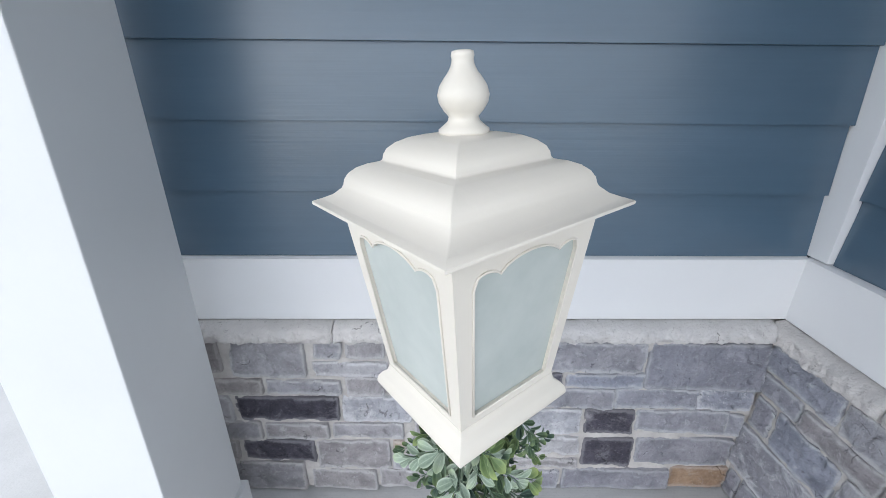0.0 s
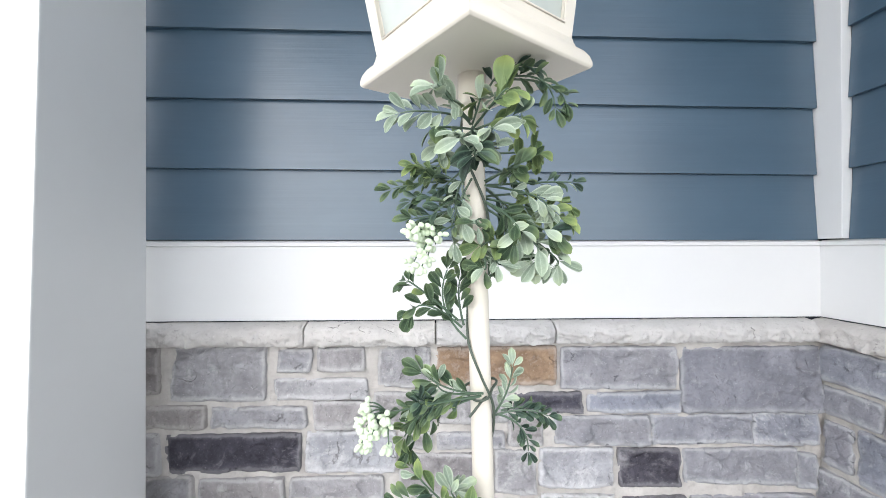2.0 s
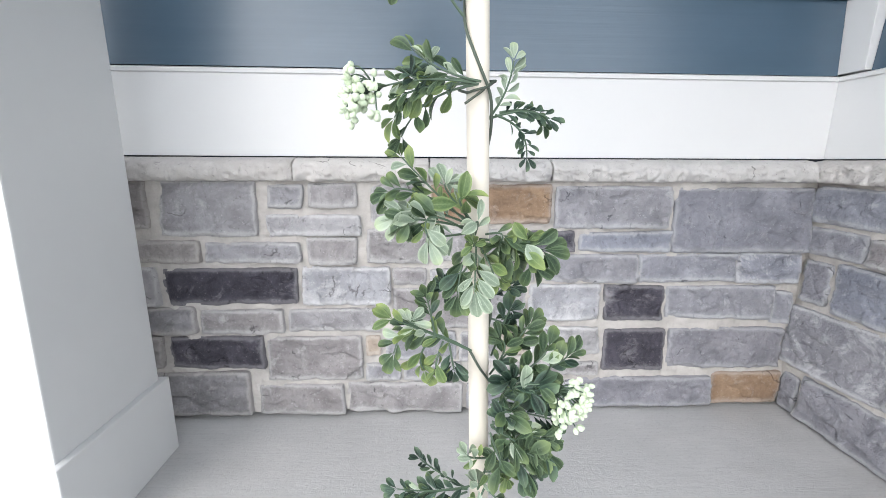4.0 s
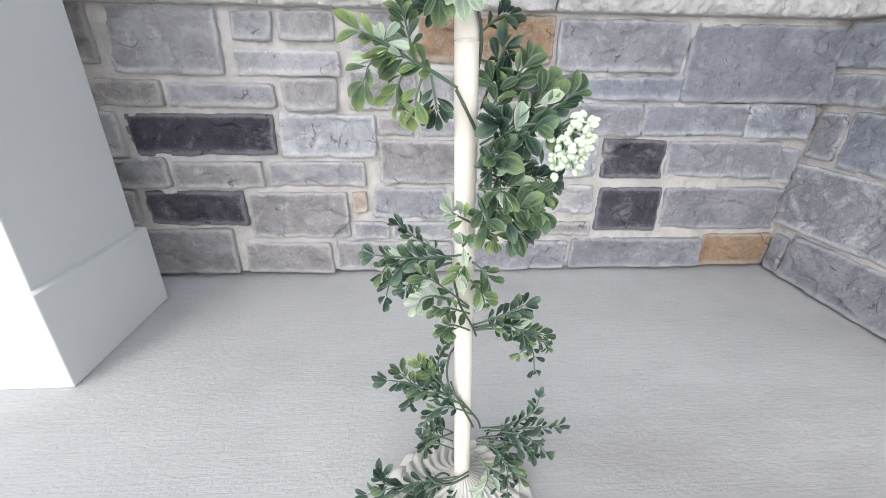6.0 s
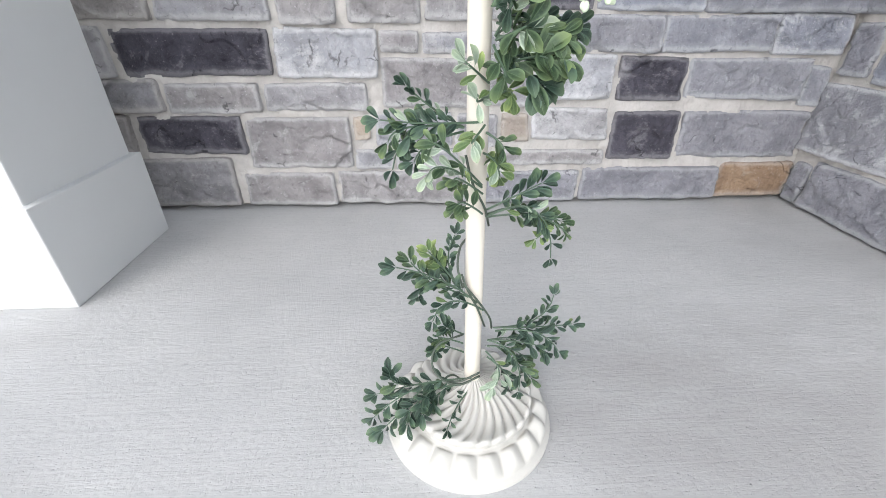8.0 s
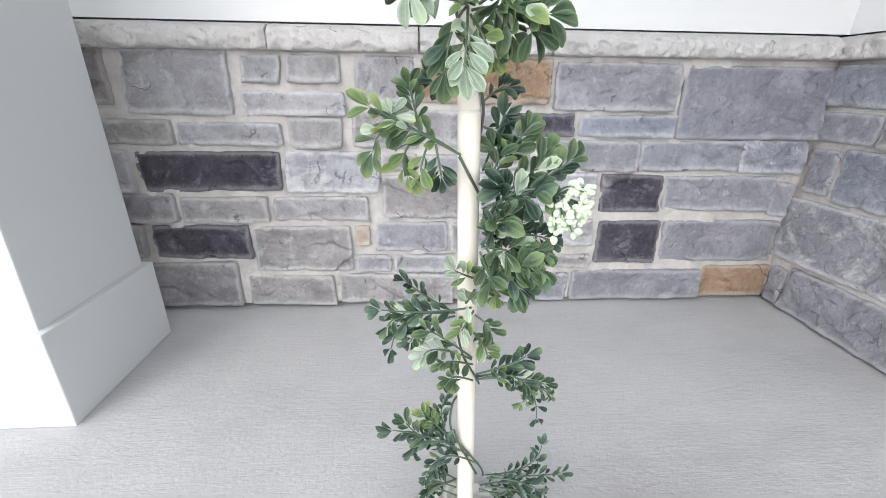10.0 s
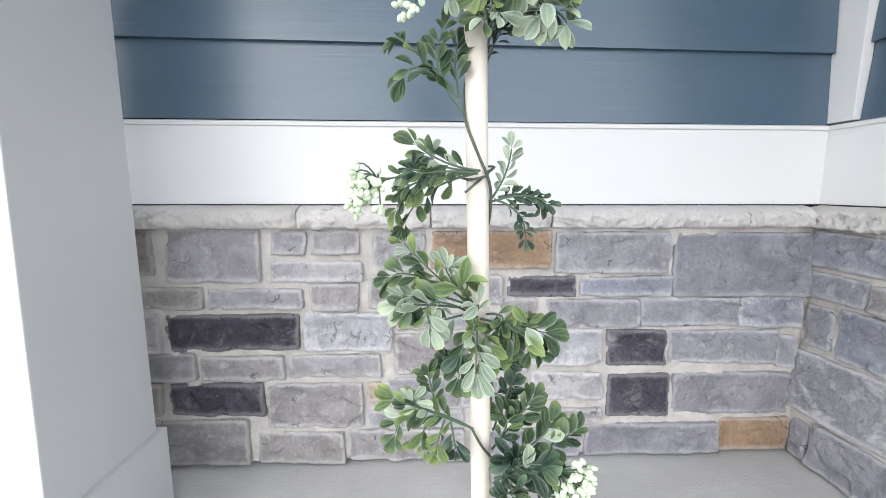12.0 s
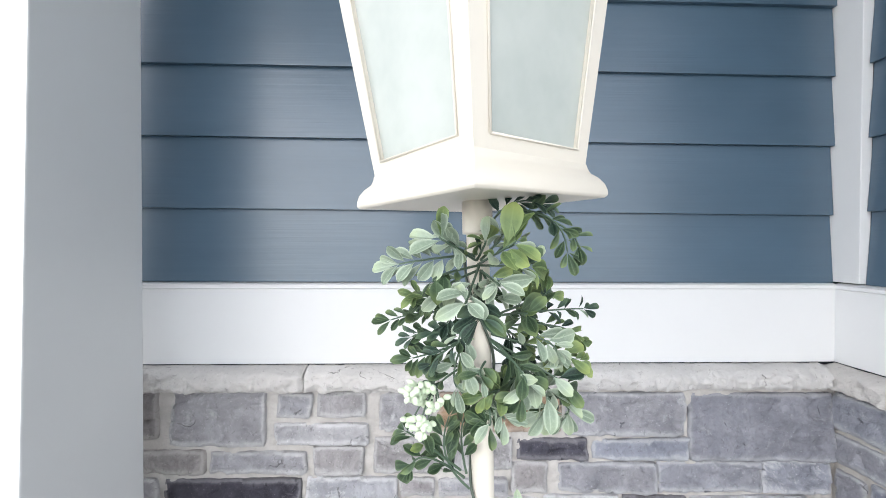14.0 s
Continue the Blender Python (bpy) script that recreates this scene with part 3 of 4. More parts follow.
def tie(garland, z):
    """A twisted wire that holds the garland to the pole."""
    p = pole_at(z)
    pts = []
    for k in range(25):
        a = math.tau * k / 24 * 1.12 - 0.6
        r = 0.0135 + 0.003 * math.sin(3 * a)
        pts.append((p.x + r * math.cos(a), p.y + r * math.sin(a), z + 0.006 * math.sin(a + 0.7)))
    pts.append((p.x - 0.012, p.y - 0.022, z - 0.016))
    part("wire_tie", tube(pts, 0.0011, 6), VINE, garland, smooth=True)


def rounded_path(points):
    """A smooth way through the points."""
    pts = [Vector(p) for p in points]
    ends = [pts[0] * 2 - pts[1]] + pts + [pts[-1] * 2 - pts[-2]]
    path = []
    for p0, p1, p2, p3 in zip(ends, ends[1:], ends[2:], ends[3:]):
        for k in range(6):
            f = k / 6
            path.append(0.5 * (2 * p1 + (p2 - p0) * f + (2 * p0 - 5 * p1 + 4 * p2 - p3) * f * f + (3 * p1 - p0 - 3 * p2 + p3) * f ** 3))
    return path + [pts[-1]]


def wire(garland, *points):
    """A loop of the garland's own wire."""
    part("wire", tube(rounded_path(points), 0.0012, 6), VINE, garland, smooth=True)


def winding(z0, z1):
    """Places of a wire wound round the pole."""
    pts = []
    n = int((z1 - z0) / 0.006)
    for k in range(n + 1):
        z = z0 + (z1 - z0) * k / n
        a = -math.pi / 2 - (z - 0.735) / 0.168 * math.tau
        r = 0.0112 + 0.002 * noise.noise((z * 30, 0, 0))
        p = pole_at(z)
        pts.append((p.x + r * math.cos(a), p.y + r * math.sin(a), z))
    return pts


def garland_thing(path, label):
    return tagged(link("leaf_garland", tube(path, 0.0013, 6), VINE, smooth=True), label, "garland", "garlands on the lamp post")


garland_crown = garland_thing(winding(0.8, 0.985), "dense artificial boxwood garland with white berries under the lantern")
sprig(garland_crown, PALE, 0.021, 5, (0.130, 0.561, 0.956), (0.095, 0.535, 0.953), (0.055, 0.525, 0.947))
sprig(garland_crown, PALE, 0.025, 3, (0.128, 0.561, 0.954), (0.105, 0.525, 0.965), (0.085, 0.515, 0.980))
sprig(garland_crown, PALE, 0.020, 2, (0.129, 0.561, 0.951), (0.109, 0.535, 0.963), (0.102, 0.525, 0.976))
sprig(garland_crown, PALE, 0.020, 2, (0.130, 0.561, 0.951), (0.134, 0.545, 0.963), (0.134, 0.535, 0.980))
sprig(garland_crown, PALE, 0.027, 4, (0.131, 0.561, 0.948), (0.146, 0.525, 0.961), (0.170, 0.515, 0.979))
sprig(garland_crown, PALE, 0.021, 2, (0.133, 0.563, 0.951), (0.147, 0.555, 0.967), (0.153, 0.555, 0.988))
sprig(garland_crown, PALE, 0.024, 3, (0.133, 0.561, 0.947), (0.154, 0.535, 0.948), (0.183, 0.525, 0.949))
sprig(garland_crown, FRESH, 0.023, 3, (0.133, 0.561, 0.943), (0.140, 0.525, 0.937), (0.150, 0.515, 0.921))
sprig(garland_crown, PALE, 0.023, 3, (0.132, 0.561, 0.947), (0.119, 0.515, 0.928), (0.112, 0.505, 0.911))
sprig(garland_crown, PALE, 0.024, 4, (0.133, 0.561, 0.943), (0.127, 0.515, 0.919), (0.127, 0.515, 0.894))
sprig(garland_crown, PALE, 0.021, 3, (0.134, 0.561, 0.943), (0.139, 0.535, 0.928), (0.145, 0.525, 0.911))
sprig(garland_crown, PALE, 0.022, 3, (0.131, 0.561, 0.947), (0.101, 0.535, 0.941), (0.086, 0.525, 0.924))
sprig(garland_crown, PALE, 0.022, 3, (0.131, 0.561, 0.943), (0.106, 0.545, 0.933), (0.095, 0.535, 0.912))
sprig(garland_crown, OLIVE, 0.017, 6, (0.130, 0.575, 0.904), (0.093, 0.585, 0.906), (0.047, 0.585, 0.897))
sprig(garland_crown, OLIVE, 0.017, 5, (0.130, 0.575, 0.900), (0.095, 0.587, 0.917), (0.068, 0.587, 0.924))
sprig(garland_crown, OLIVE, 0.017, 5, (0.130, 0.575, 0.890), (0.095, 0.575, 0.891), (0.065, 0.575, 0.885))
sprig(garland_crown, OLIVE, 0.018, 5, (0.130, 0.575, 0.886), (0.100, 0.575, 0.876), (0.066, 0.565, 0.869))
sprig(garland_crown, OLIVE, 0.018, 4, (0.129, 0.570, 0.892), (0.106, 0.555, 0.882), (0.085, 0.555, 0.861))
sprig(garland_crown, FRESH, 0.021, 4, (0.143, 0.575, 0.904), (0.174, 0.555, 0.921), (0.199, 0.555, 0.933))
sprig(garland_crown, OLIVE, 0.015, 6, (0.144, 0.585, 0.903), (0.197, 0.590, 0.907), (0.239, 0.595, 0.908))
sprig(garland_crown, OLIVE, 0.016, 6, (0.144, 0.585, 0.893), (0.194, 0.587, 0.895), (0.233, 0.587, 0.879))
sprig(garland_crown, FRESH, 0.020, 3, (0.142, 0.571, 0.905), (0.163, 0.545, 0.912), (0.160, 0.535, 0.897))
sprig(garland_crown, PALE, 0.022, 4, (0.142, 0.571, 0.901), (0.181, 0.555, 0.890), (0.204, 0.555, 0.867))
sprig(garland_crown, PALE, 0.020, 5, (0.143, 0.575, 0.890), (0.190, 0.565, 0.878), (0.228, 0.565, 0.865))
sprig(garland_crown, PALE, 0.024, 5, (0.143, 0.572, 0.886), (0.181, 0.555, 0.866), (0.217, 0.555, 0.846))
sprig(garland_crown, PALE, 0.024, 4, (0.141, 0.569, 0.887), (0.163, 0.545, 0.867), (0.161, 0.535, 0.833))
sprig(garland_crown, PALE, 0.024, 5, (0.142, 0.571, 0.887), (0.181, 0.555, 0.851), (0.183, 0.545, 0.818))
sprig(garland_crown, PALE, 0.023, 4, (0.142, 0.573, 0.882), (0.194, 0.560, 0.844), (0.205, 0.550, 0.814))
sprig(garland_crown, PALE, 0.020, 2, (0.137, 0.561, 0.871), (0.131, 0.545, 0.867), (0.146, 0.545, 0.851))
sprig(garland_crown, PALE, 0.022, 3, (0.137, 0.561, 0.853), (0.139, 0.545, 0.833), (0.130, 0.535, 0.815))
sprig(garland_crown, PALE, 0.021, 3, (0.138, 0.563, 0.848), (0.148, 0.545, 0.835), (0.161, 0.545, 0.822))
sprig(garland_crown, PALE, 0.018, 3, (0.127, 0.565, 0.870), (0.108, 0.555, 0.862), (0.090, 0.545, 0.848), berries=34)
sprig(garland_crown, OLIVE, 0.017, 5, (0.142, 0.575, 0.979), (0.156, 0.555, 0.995), (0.190, 0.545, 0.995))
sprig(garland_crown, OLIVE, 0.019, 4, (0.151, 0.565, 0.990), (0.182, 0.545, 0.984), (0.201, 0.535, 0.945))
sprig(garland_crown, OLIVE, 0.016, 3, (0.158, 0.565, 0.991), (0.188, 0.545, 0.980), (0.211, 0.535, 0.954))
sprig(garland_crown, OLIVE, 0.018, 5, (0.143, 0.585, 0.922), (0.172, 0.595, 0.911), (0.189, 0.595, 0.879))
sprig(garland_crown, OLIVE, 0.018, 5, (0.144, 0.589, 0.902), (0.163, 0.590, 0.882), (0.158, 0.585, 0.840))
sprig(garland_crown, OLIVE, 0.018, 5, (0.143, 0.589, 0.902), (0.179, 0.595, 0.871), (0.181, 0.595, 0.834))
sprig(garland_crown, OLIVE, 0.018, 4, (0.131, 0.581, 0.922), (0.111, 0.575, 0.904), (0.101, 0.575, 0.884))
sprig(garland_crown, PALE, 0.020, 3, (0.130, 0.563, 0.916), (0.116, 0.560, 0.889), (0.124, 0.545, 0.854))
sprig(garland_crown, PALE, 0.020, 4, (0.130, 0.565, 0.906), (0.114, 0.560, 0.872), (0.114, 0.555, 0.836))
sprig(garland_crown, OLIVE, 0.018, 4, (0.143, 0.585, 0.931), (0.181, 0.595, 0.935), (0.204, 0.595, 0.921))
sprig(garland_crown, OLIVE, 0.018, 4, (0.131, 0.581, 0.932), (0.102, 0.587, 0.922), (0.076, 0.587, 0.910))

garland_upper = garland_thing(winding(0.66, 0.8), "sparse artificial boxwood sprigs with white berries wired to the pole")
sprig(garland_upper, OLIVE, 0.019, 5, (0.125, 0.563, 0.769), (0.106, 0.559, 0.798), (0.110, 0.563, 0.843))
sprig(garland_upper, FRESH, 0.017, 3, (0.118, 0.561, 0.785), (0.086, 0.555, 0.812), (0.063, 0.555, 0.826))
sprig(garland_upper, FRESH, 0.021, 3, (0.121, 0.561, 0.779), (0.094, 0.555, 0.798), (0.063, 0.555, 0.788))
sprig(garland_upper, OLIVE, 0.020, 4, (0.123, 0.565, 0.780), (0.119, 0.569, 0.804), (0.123, 0.575, 0.837))
sprig(garland_upper, OLIVE, 0.017, 3, (0.146, 0.587, 0.809), (0.152, 0.590, 0.826), (0.166, 0.590, 0.850))
sprig(garland_upper, FRESH, 0.018, 4, (0.145, 0.585, 0.816), (0.155, 0.575, 0.845), (0.188, 0.565, 0.863))
sprig(garland_upper, PALE, 0.020, 3, (0.145, 0.577, 0.834), (0.158, 0.555, 0.858), (0.163, 0.545, 0.870))
sprig(garland_upper, PALE, 0.020, 2, (0.144, 0.569, 0.841), (0.147, 0.555, 0.851), (0.121, 0.545, 0.845))
sprig(garland_upper, PALE, 0.022, 3, (0.139, 0.561, 0.723), (0.111, 0.555, 0.729), (0.073, 0.555, 0.751))
sprig(garland_upper, PALE, 0.020, 2, (0.135, 0.561, 0.723), (0.109, 0.555, 0.726), (0.087, 0.555, 0.745))
sprig(garland_upper, MIXED, 0.016, 4, (0.137, 0.561, 0.721), (0.097, 0.545, 0.721), (0.051, 0.545, 0.712), berries=40)
sprig(garland_upper, OLIVE, 0.020, 4, (0.137, 0.561, 0.721), (0.099, 0.555, 0.707), (0.068, 0.555, 0.669))
sprig(garland_upper, OLIVE, 0.019, 4, (0.137, 0.561, 0.721), (0.095, 0.550, 0.714), (0.062, 0.545, 0.684))
sprig(garland_upper, MIXED, 0.016, 4, (0.111, 0.555, 0.721), (0.088, 0.545, 0.713), (0.068, 0.540, 0.703))
sprig(garland_upper, MIXED, 0.016, 3, (0.111, 0.555, 0.722), (0.090, 0.545, 0.722), (0.075, 0.540, 0.729))
sprig(garland_upper, PALE, 0.016, 5, (0.148, 0.575, 0.697), (0.161, 0.575, 0.718), (0.170, 0.575, 0.754))
sprig(garland_upper, MIXED, 0.014, 5, (0.148, 0.577, 0.697), (0.176, 0.575, 0.703), (0.209, 0.575, 0.695))
sprig(garland_upper, MIXED, 0.013, 5, (0.153, 0.575, 0.700), (0.174, 0.575, 0.688), (0.184, 0.575, 0.657))
sprig(garland_upper, MIXED, 0.014, 3, (0.157, 0.577, 0.702), (0.183, 0.579, 0.704), (0.202, 0.579, 0.687))
tie(garland_upper, 0.722)

garland_middle = garland_thing(winding(0.47, 0.66), "artificial boxwood garland wound round the middle of the pole")
sprig(garland_middle, PALE, 0.018, 6, (0.134, 0.560, 0.610), (0.101, 0.550, 0.642), (0.068, 0.555, 0.676))
sprig(garland_middle, PALE, 0.020, 4, (0.132, 0.560, 0.615), (0.090, 0.550, 0.639), (0.052, 0.550, 0.640))
sprig(garland_middle, PALE, 0.021, 3, (0.134, 0.560, 0.615), (0.114, 0.555, 0.639), (0.113, 0.555, 0.663))
sprig(garland_middle, PALE, 0.023, 2, (0.134, 0.560, 0.615), (0.123, 0.545, 0.631), (0.128, 0.540, 0.654))
sprig(garland_middle, PALE, 0.022, 4, (0.134, 0.560, 0.611), (0.099, 0.545, 0.625), (0.059, 0.535, 0.619))
sprig(garland_middle, PALE, 0.023, 3, (0.132, 0.560, 0.606), (0.101, 0.535, 0.622), (0.094, 0.525, 0.589))
sprig(garland_middle, PALE, 0.022, 4, (0.133, 0.560, 0.609), (0.092, 0.535, 0.620), (0.069, 0.535, 0.605))
sprig(garland_middle, FRESH, 0.019, 3, (0.132, 0.560, 0.605), (0.110, 0.545, 0.605), (0.091, 0.545, 0.596))
sprig(garland_middle, PALE, 0.019, 2, (0.137, 0.560, 0.604), (0.137, 0.545, 0.616), (0.149, 0.545, 0.620))
sprig(garland_middle, FRESH, 0.025, 4, (0.141, 0.561, 0.600), (0.162, 0.545, 0.600), (0.207, 0.535, 0.592))
sprig(garland_middle, FRESH, 0.024, 2, (0.155, 0.555, 0.599), (0.171, 0.535, 0.595), (0.189, 0.525, 0.571))
sprig(garland_middle, FRESH, 0.022, 2, (0.152, 0.555, 0.601), (0.160, 0.545, 0.595), (0.176, 0.545, 0.570))
sprig(garland_middle, FRESH, 0.022, 2, (0.146, 0.561, 0.604), (0.156, 0.545, 0.607), (0.158, 0.545, 0.617))
sprig(garland_middle, FRESH, 0.022, 2, (0.155, 0.555, 0.599), (0.174, 0.540, 0.601), (0.189, 0.535, 0.614))
sprig(garland_middle, FRESH, 0.024, 4, (0.138, 0.560, 0.602), (0.136, 0.545, 0.581), (0.133, 0.530, 0.547))
sprig(garland_middle, FRESH, 0.022, 3, (0.137, 0.560, 0.602), (0.126, 0.545, 0.584), (0.118, 0.535, 0.543))
sprig(garland_middle, FRESH, 0.022, 3, (0.140, 0.560, 0.597), (0.148, 0.545, 0.581), (0.157, 0.545, 0.554))
sprig(garland_middle, FRESH, 0.014, 2, (0.138, 0.560, 0.602), (0.133, 0.535, 0.600), (0.130, 0.530, 0.591))
sprig(garland_middle, OLIVE, 0.018, 4, (0.136, 0.575, 0.578), (0.119, 0.575, 0.555), (0.099, 0.585, 0.552))
sprig(garland_middle, MIXED, 0.016, 4, (0.151, 0.587, 0.535), (0.167, 0.587, 0.548), (0.187, 0.587, 0.555))
sprig(garland_middle, MIXED, 0.018, 4, (0.151, 0.587, 0.521), (0.168, 0.587, 0.515), (0.184, 0.587, 0.494))
sprig(garland_middle, FRESH, 0.021, 4, (0.136, 0.561, 0.500), (0.099, 0.555, 0.520), (0.054, 0.545, 0.543))
sprig(garland_middle, FRESH, 0.023, 5, (0.136, 0.561, 0.500), (0.089, 0.555, 0.522), (0.055, 0.545, 0.494))
sprig(garland_middle, OLIVE, 0.017, 4, (0.104, 0.555, 0.517), (0.100, 0.565, 0.536), (0.093, 0.565, 0.562))
sprig(garland_middle, FRESH, 0.020, 3, (0.104, 0.555, 0.517), (0.092, 0.555, 0.501), (0.097, 0.555, 0.470))
sprig(garland_middle, OLIVE, 0.019, 3, (0.116, 0.558, 0.509), (0.119, 0.555, 0.493), (0.123, 0.555, 0.470))
sprig(garland_middle, OLIVE, 0.018, 2, (0.111, 0.558, 0.511), (0.105, 0.555, 0.493), (0.109, 0.555, 0.471))
sprig(garland_middle, FRESH, 0.018, 3, (0.114, 0.558, 0.512), (0.087, 0.555, 0.527), (0.073, 0.555, 0.540))

garland_lower = garland_thing(rounded_path([(0.135, 0.563, 0.499), (0.144, 0.561, 0.483), (0.155, 0.571, 0.464)]), "leafy artificial boxwood garland with white berries on the pole")
sprig(garland_lower, OLIVE, 0.020, 5, (0.157, 0.583, 0.465), (0.180, 0.575, 0.503), (0.200, 0.575, 0.532))
sprig(garland_lower, OLIVE, 0.020, 3, (0.157, 0.583, 0.465), (0.168, 0.575, 0.492), (0.161, 0.575, 0.519))
sprig(garland_lower, OLIVE, 0.020, 3, (0.158, 0.585, 0.483), (0.171, 0.585, 0.521), (0.183, 0.585, 0.543))
sprig(garland_lower, MIXED, 0.022, 5, (0.158, 0.581, 0.455), (0.190, 0.565, 0.481), (0.217, 0.565, 0.514))
sprig(garland_lower, MIXED, 0.022, 5, (0.158, 0.579, 0.451), (0.202, 0.560, 0.481), (0.236, 0.555, 0.507))
sprig(garland_lower, MIXED, 0.018, 4, (0.157, 0.567, 0.452), (0.186, 0.545, 0.476), (0.216, 0.540, 0.466), berries=54)
sprig(garland_lower, MIXED, 0.026, 3, (0.157, 0.567, 0.447), (0.184, 0.545, 0.470), (0.198, 0.535, 0.449))
sprig(garland_lower, MIXED, 0.024, 3, (0.155, 0.563, 0.445), (0.172, 0.555, 0.467), (0.167, 0.545, 0.493))
sprig(garland_lower, MIXED, 0.019, 5, (0.159, 0.575, 0.436), (0.198, 0.565, 0.432), (0.230, 0.560, 0.425))
sprig(garland_lower, MIXED, 0.022, 4, (0.158, 0.570, 0.432), (0.186, 0.545, 0.427), (0.223, 0.545, 0.418))
sprig(garland_lower, MIXED, 0.024, 4, (0.158, 0.569, 0.424), (0.192, 0.545, 0.417), (0.218, 0.535, 0.401))
sprig(garland_lower, MIXED, 0.025, 4, (0.157, 0.565, 0.424), (0.179, 0.545, 0.401), (0.203, 0.535, 0.380))
sprig(garland_lower, MIXED, 0.022, 3, (0.156, 0.563, 0.424), (0.163, 0.545, 0.443), (0.176, 0.535, 0.444))
sprig(garland_lower, PALE, 0.024, 3, (0.155, 0.561, 0.418), (0.162, 0.545, 0.401), (0.167, 0.535, 0.384))
sprig(garland_lower, MIXED, 0.022, 4, (0.156, 0.565, 0.401), (0.178, 0.545, 0.411), (0.204, 0.525, 0.411))
sprig(garland_lower, MIXED, 0.024, 3, (0.157, 0.565, 0.421), (0.170, 0.535, 0.430), (0.185, 0.525, 0.435))
sprig(garland_lower, MIXED, 0.022, 3, (0.156, 0.563, 0.441), (0.165, 0.540, 0.453), (0.178, 0.525, 0.466))
sprig(garland_lower, OLIVE, 0.020, 5, (0.162, 0.590, 0.424), (0.182, 0.595, 0.433), (0.218, 0.595, 0.433))
sprig(garland_lower, PALE, 0.018, 3, (0.153, 0.560, 0.392), (0.137, 0.545, 0.405), (0.120, 0.545, 0.416))
sprig(garland_lower, PALE, 0.020, 2, (0.152, 0.560, 0.382), (0.142, 0.535, 0.383), (0.148, 0.535, 0.370))
sprig(garland_lower, PALE, 0.018, 3, (0.152, 0.560, 0.377), (0.165, 0.545, 0.389), (0.174, 0.545, 0.370))
sprig(garland_lower, MIXED, 0.017, 6, (0.150, 0.563, 0.362), (0.108, 0.555, 0.363), (0.055, 0.555, 0.367))
sprig(garland_lower, MIXED, 0.013, 5, (0.135, 0.561, 0.358), (0.108, 0.565, 0.374), (0.082, 0.565, 0.396))
sprig(garland_lower, MIXED, 0.017, 5, (0.135, 0.561, 0.358), (0.095, 0.555, 0.357), (0.069, 0.555, 0.314))
sprig(garland_lower, MIXED, 0.017, 4, (0.135, 0.561, 0.355), (0.107, 0.555, 0.347), (0.085, 0.555, 0.322))
sprig(garland_lower, MIXED, 0.016, 4, (0.130, 0.561, 0.358), (0.090, 0.555, 0.360), (0.063, 0.555, 0.342))
sprig(garland_lower, PALE, 0.019, 4, (0.152, 0.560, 0.307), (0.121, 0.545, 0.330), (0.091, 0.535, 0.326))
sprig(garland_lower, PALE, 0.018, 4, (0.152, 0.560, 0.309), (0.120, 0.545, 0.344), (0.094, 0.545, 0.354))
sprig(garland_lower, PALE, 0.018, 3, (0.153, 0.560, 0.301), (0.130, 0.535, 0.324), (0.113, 0.535, 0.314))
sprig(garland_lower, PALE, 0.018, 3, (0.152, 0.561, 0.337), (0.159, 0.545, 0.335), (0.169, 0.545, 0.309))
sprig(garland_lower, MIXED, 0.018, 4, (0.154, 0.565, 0.353), (0.166, 0.555, 0.345), (0.163, 0.555, 0.321))
sprig(garland_lower, PALE, 0.018, 3, (0.152, 0.561, 0.360), (0.141, 0.545, 0.352), (0.134, 0.540, 0.338))
sprig(garland_lower, MIXED, 0.018, 3, (0.154, 0.561, 0.281), (0.136, 0.545, 0.299), (0.117, 0.535, 0.296))
sprig(garland_lower, MIXED, 0.019, 4, (0.159, 0.570, 0.281), (0.184, 0.555, 0.302), (0.216, 0.555, 0.319))
sprig(garland_lower, MIXED, 0.016, 6, (0.160, 0.575, 0.271), (0.199, 0.565, 0.278), (0.241, 0.565, 0.267))
sprig(garland_lower, MIXED, 0.016, 6, (0.160, 0.575, 0.274), (0.202, 0.555, 0.284), (0.226, 0.555, 0.224))
sprig(garland_lower, MIXED, 0.017, 4, (0.159, 0.570, 0.274), (0.188, 0.555, 0.291), (0.206, 0.555, 0.269))
sprig(garland_lower, FRESH, 0.012, 4, (0.192, 0.560, 0.280), (0.209, 0.555, 0.270), (0.201, 0.555, 0.248))
sprig(garland_lower, FRESH, 0.012, 4, (0.209, 0.560, 0.277), (0.228, 0.560, 0.266), (0.240, 0.560, 0.253))
wire(garland_lower, (0.165, 0.585, 0.257), (0.156, 0.563, 0.286), (0.144, 0.561, 0.310), (0.138, 0.569, 0.333))
wire(garland_lower, (0.166, 0.575, 0.137), (0.156, 0.562, 0.169), (0.143, 0.562, 0.198), (0.138, 0.569, 0.211))

garland_foot = garland_thing(rounded_path([(0.162, 0.561, 0.074), (0.138, 0.555, 0.068), (0.117, 0.555, 0.079), (0.107, 0.565, 0.094), (0.115, 0.579, 0.108), (0.144, 0.587, 0.115)]), "dark green artificial boxwood garland trailing over the shell foot")
sprig(garland_foot, DARK, 0.017, 6, (0.154, 0.563, 0.179), (0.118, 0.555, 0.213), (0.063, 0.545, 0.241))
sprig(garland_foot, DARK, 0.016, 5, (0.145, 0.563, 0.187), (0.109, 0.555, 0.213), (0.079, 0.555, 0.245))
sprig(garland_foot, DARK, 0.013, 5, (0.137, 0.563, 0.195), (0.125, 0.575, 0.222), (0.133, 0.575, 0.263))
sprig(garland_foot, DARK, 0.015, 5, (0.137, 0.563, 0.198), (0.116, 0.565, 0.226), (0.099, 0.555, 0.254))
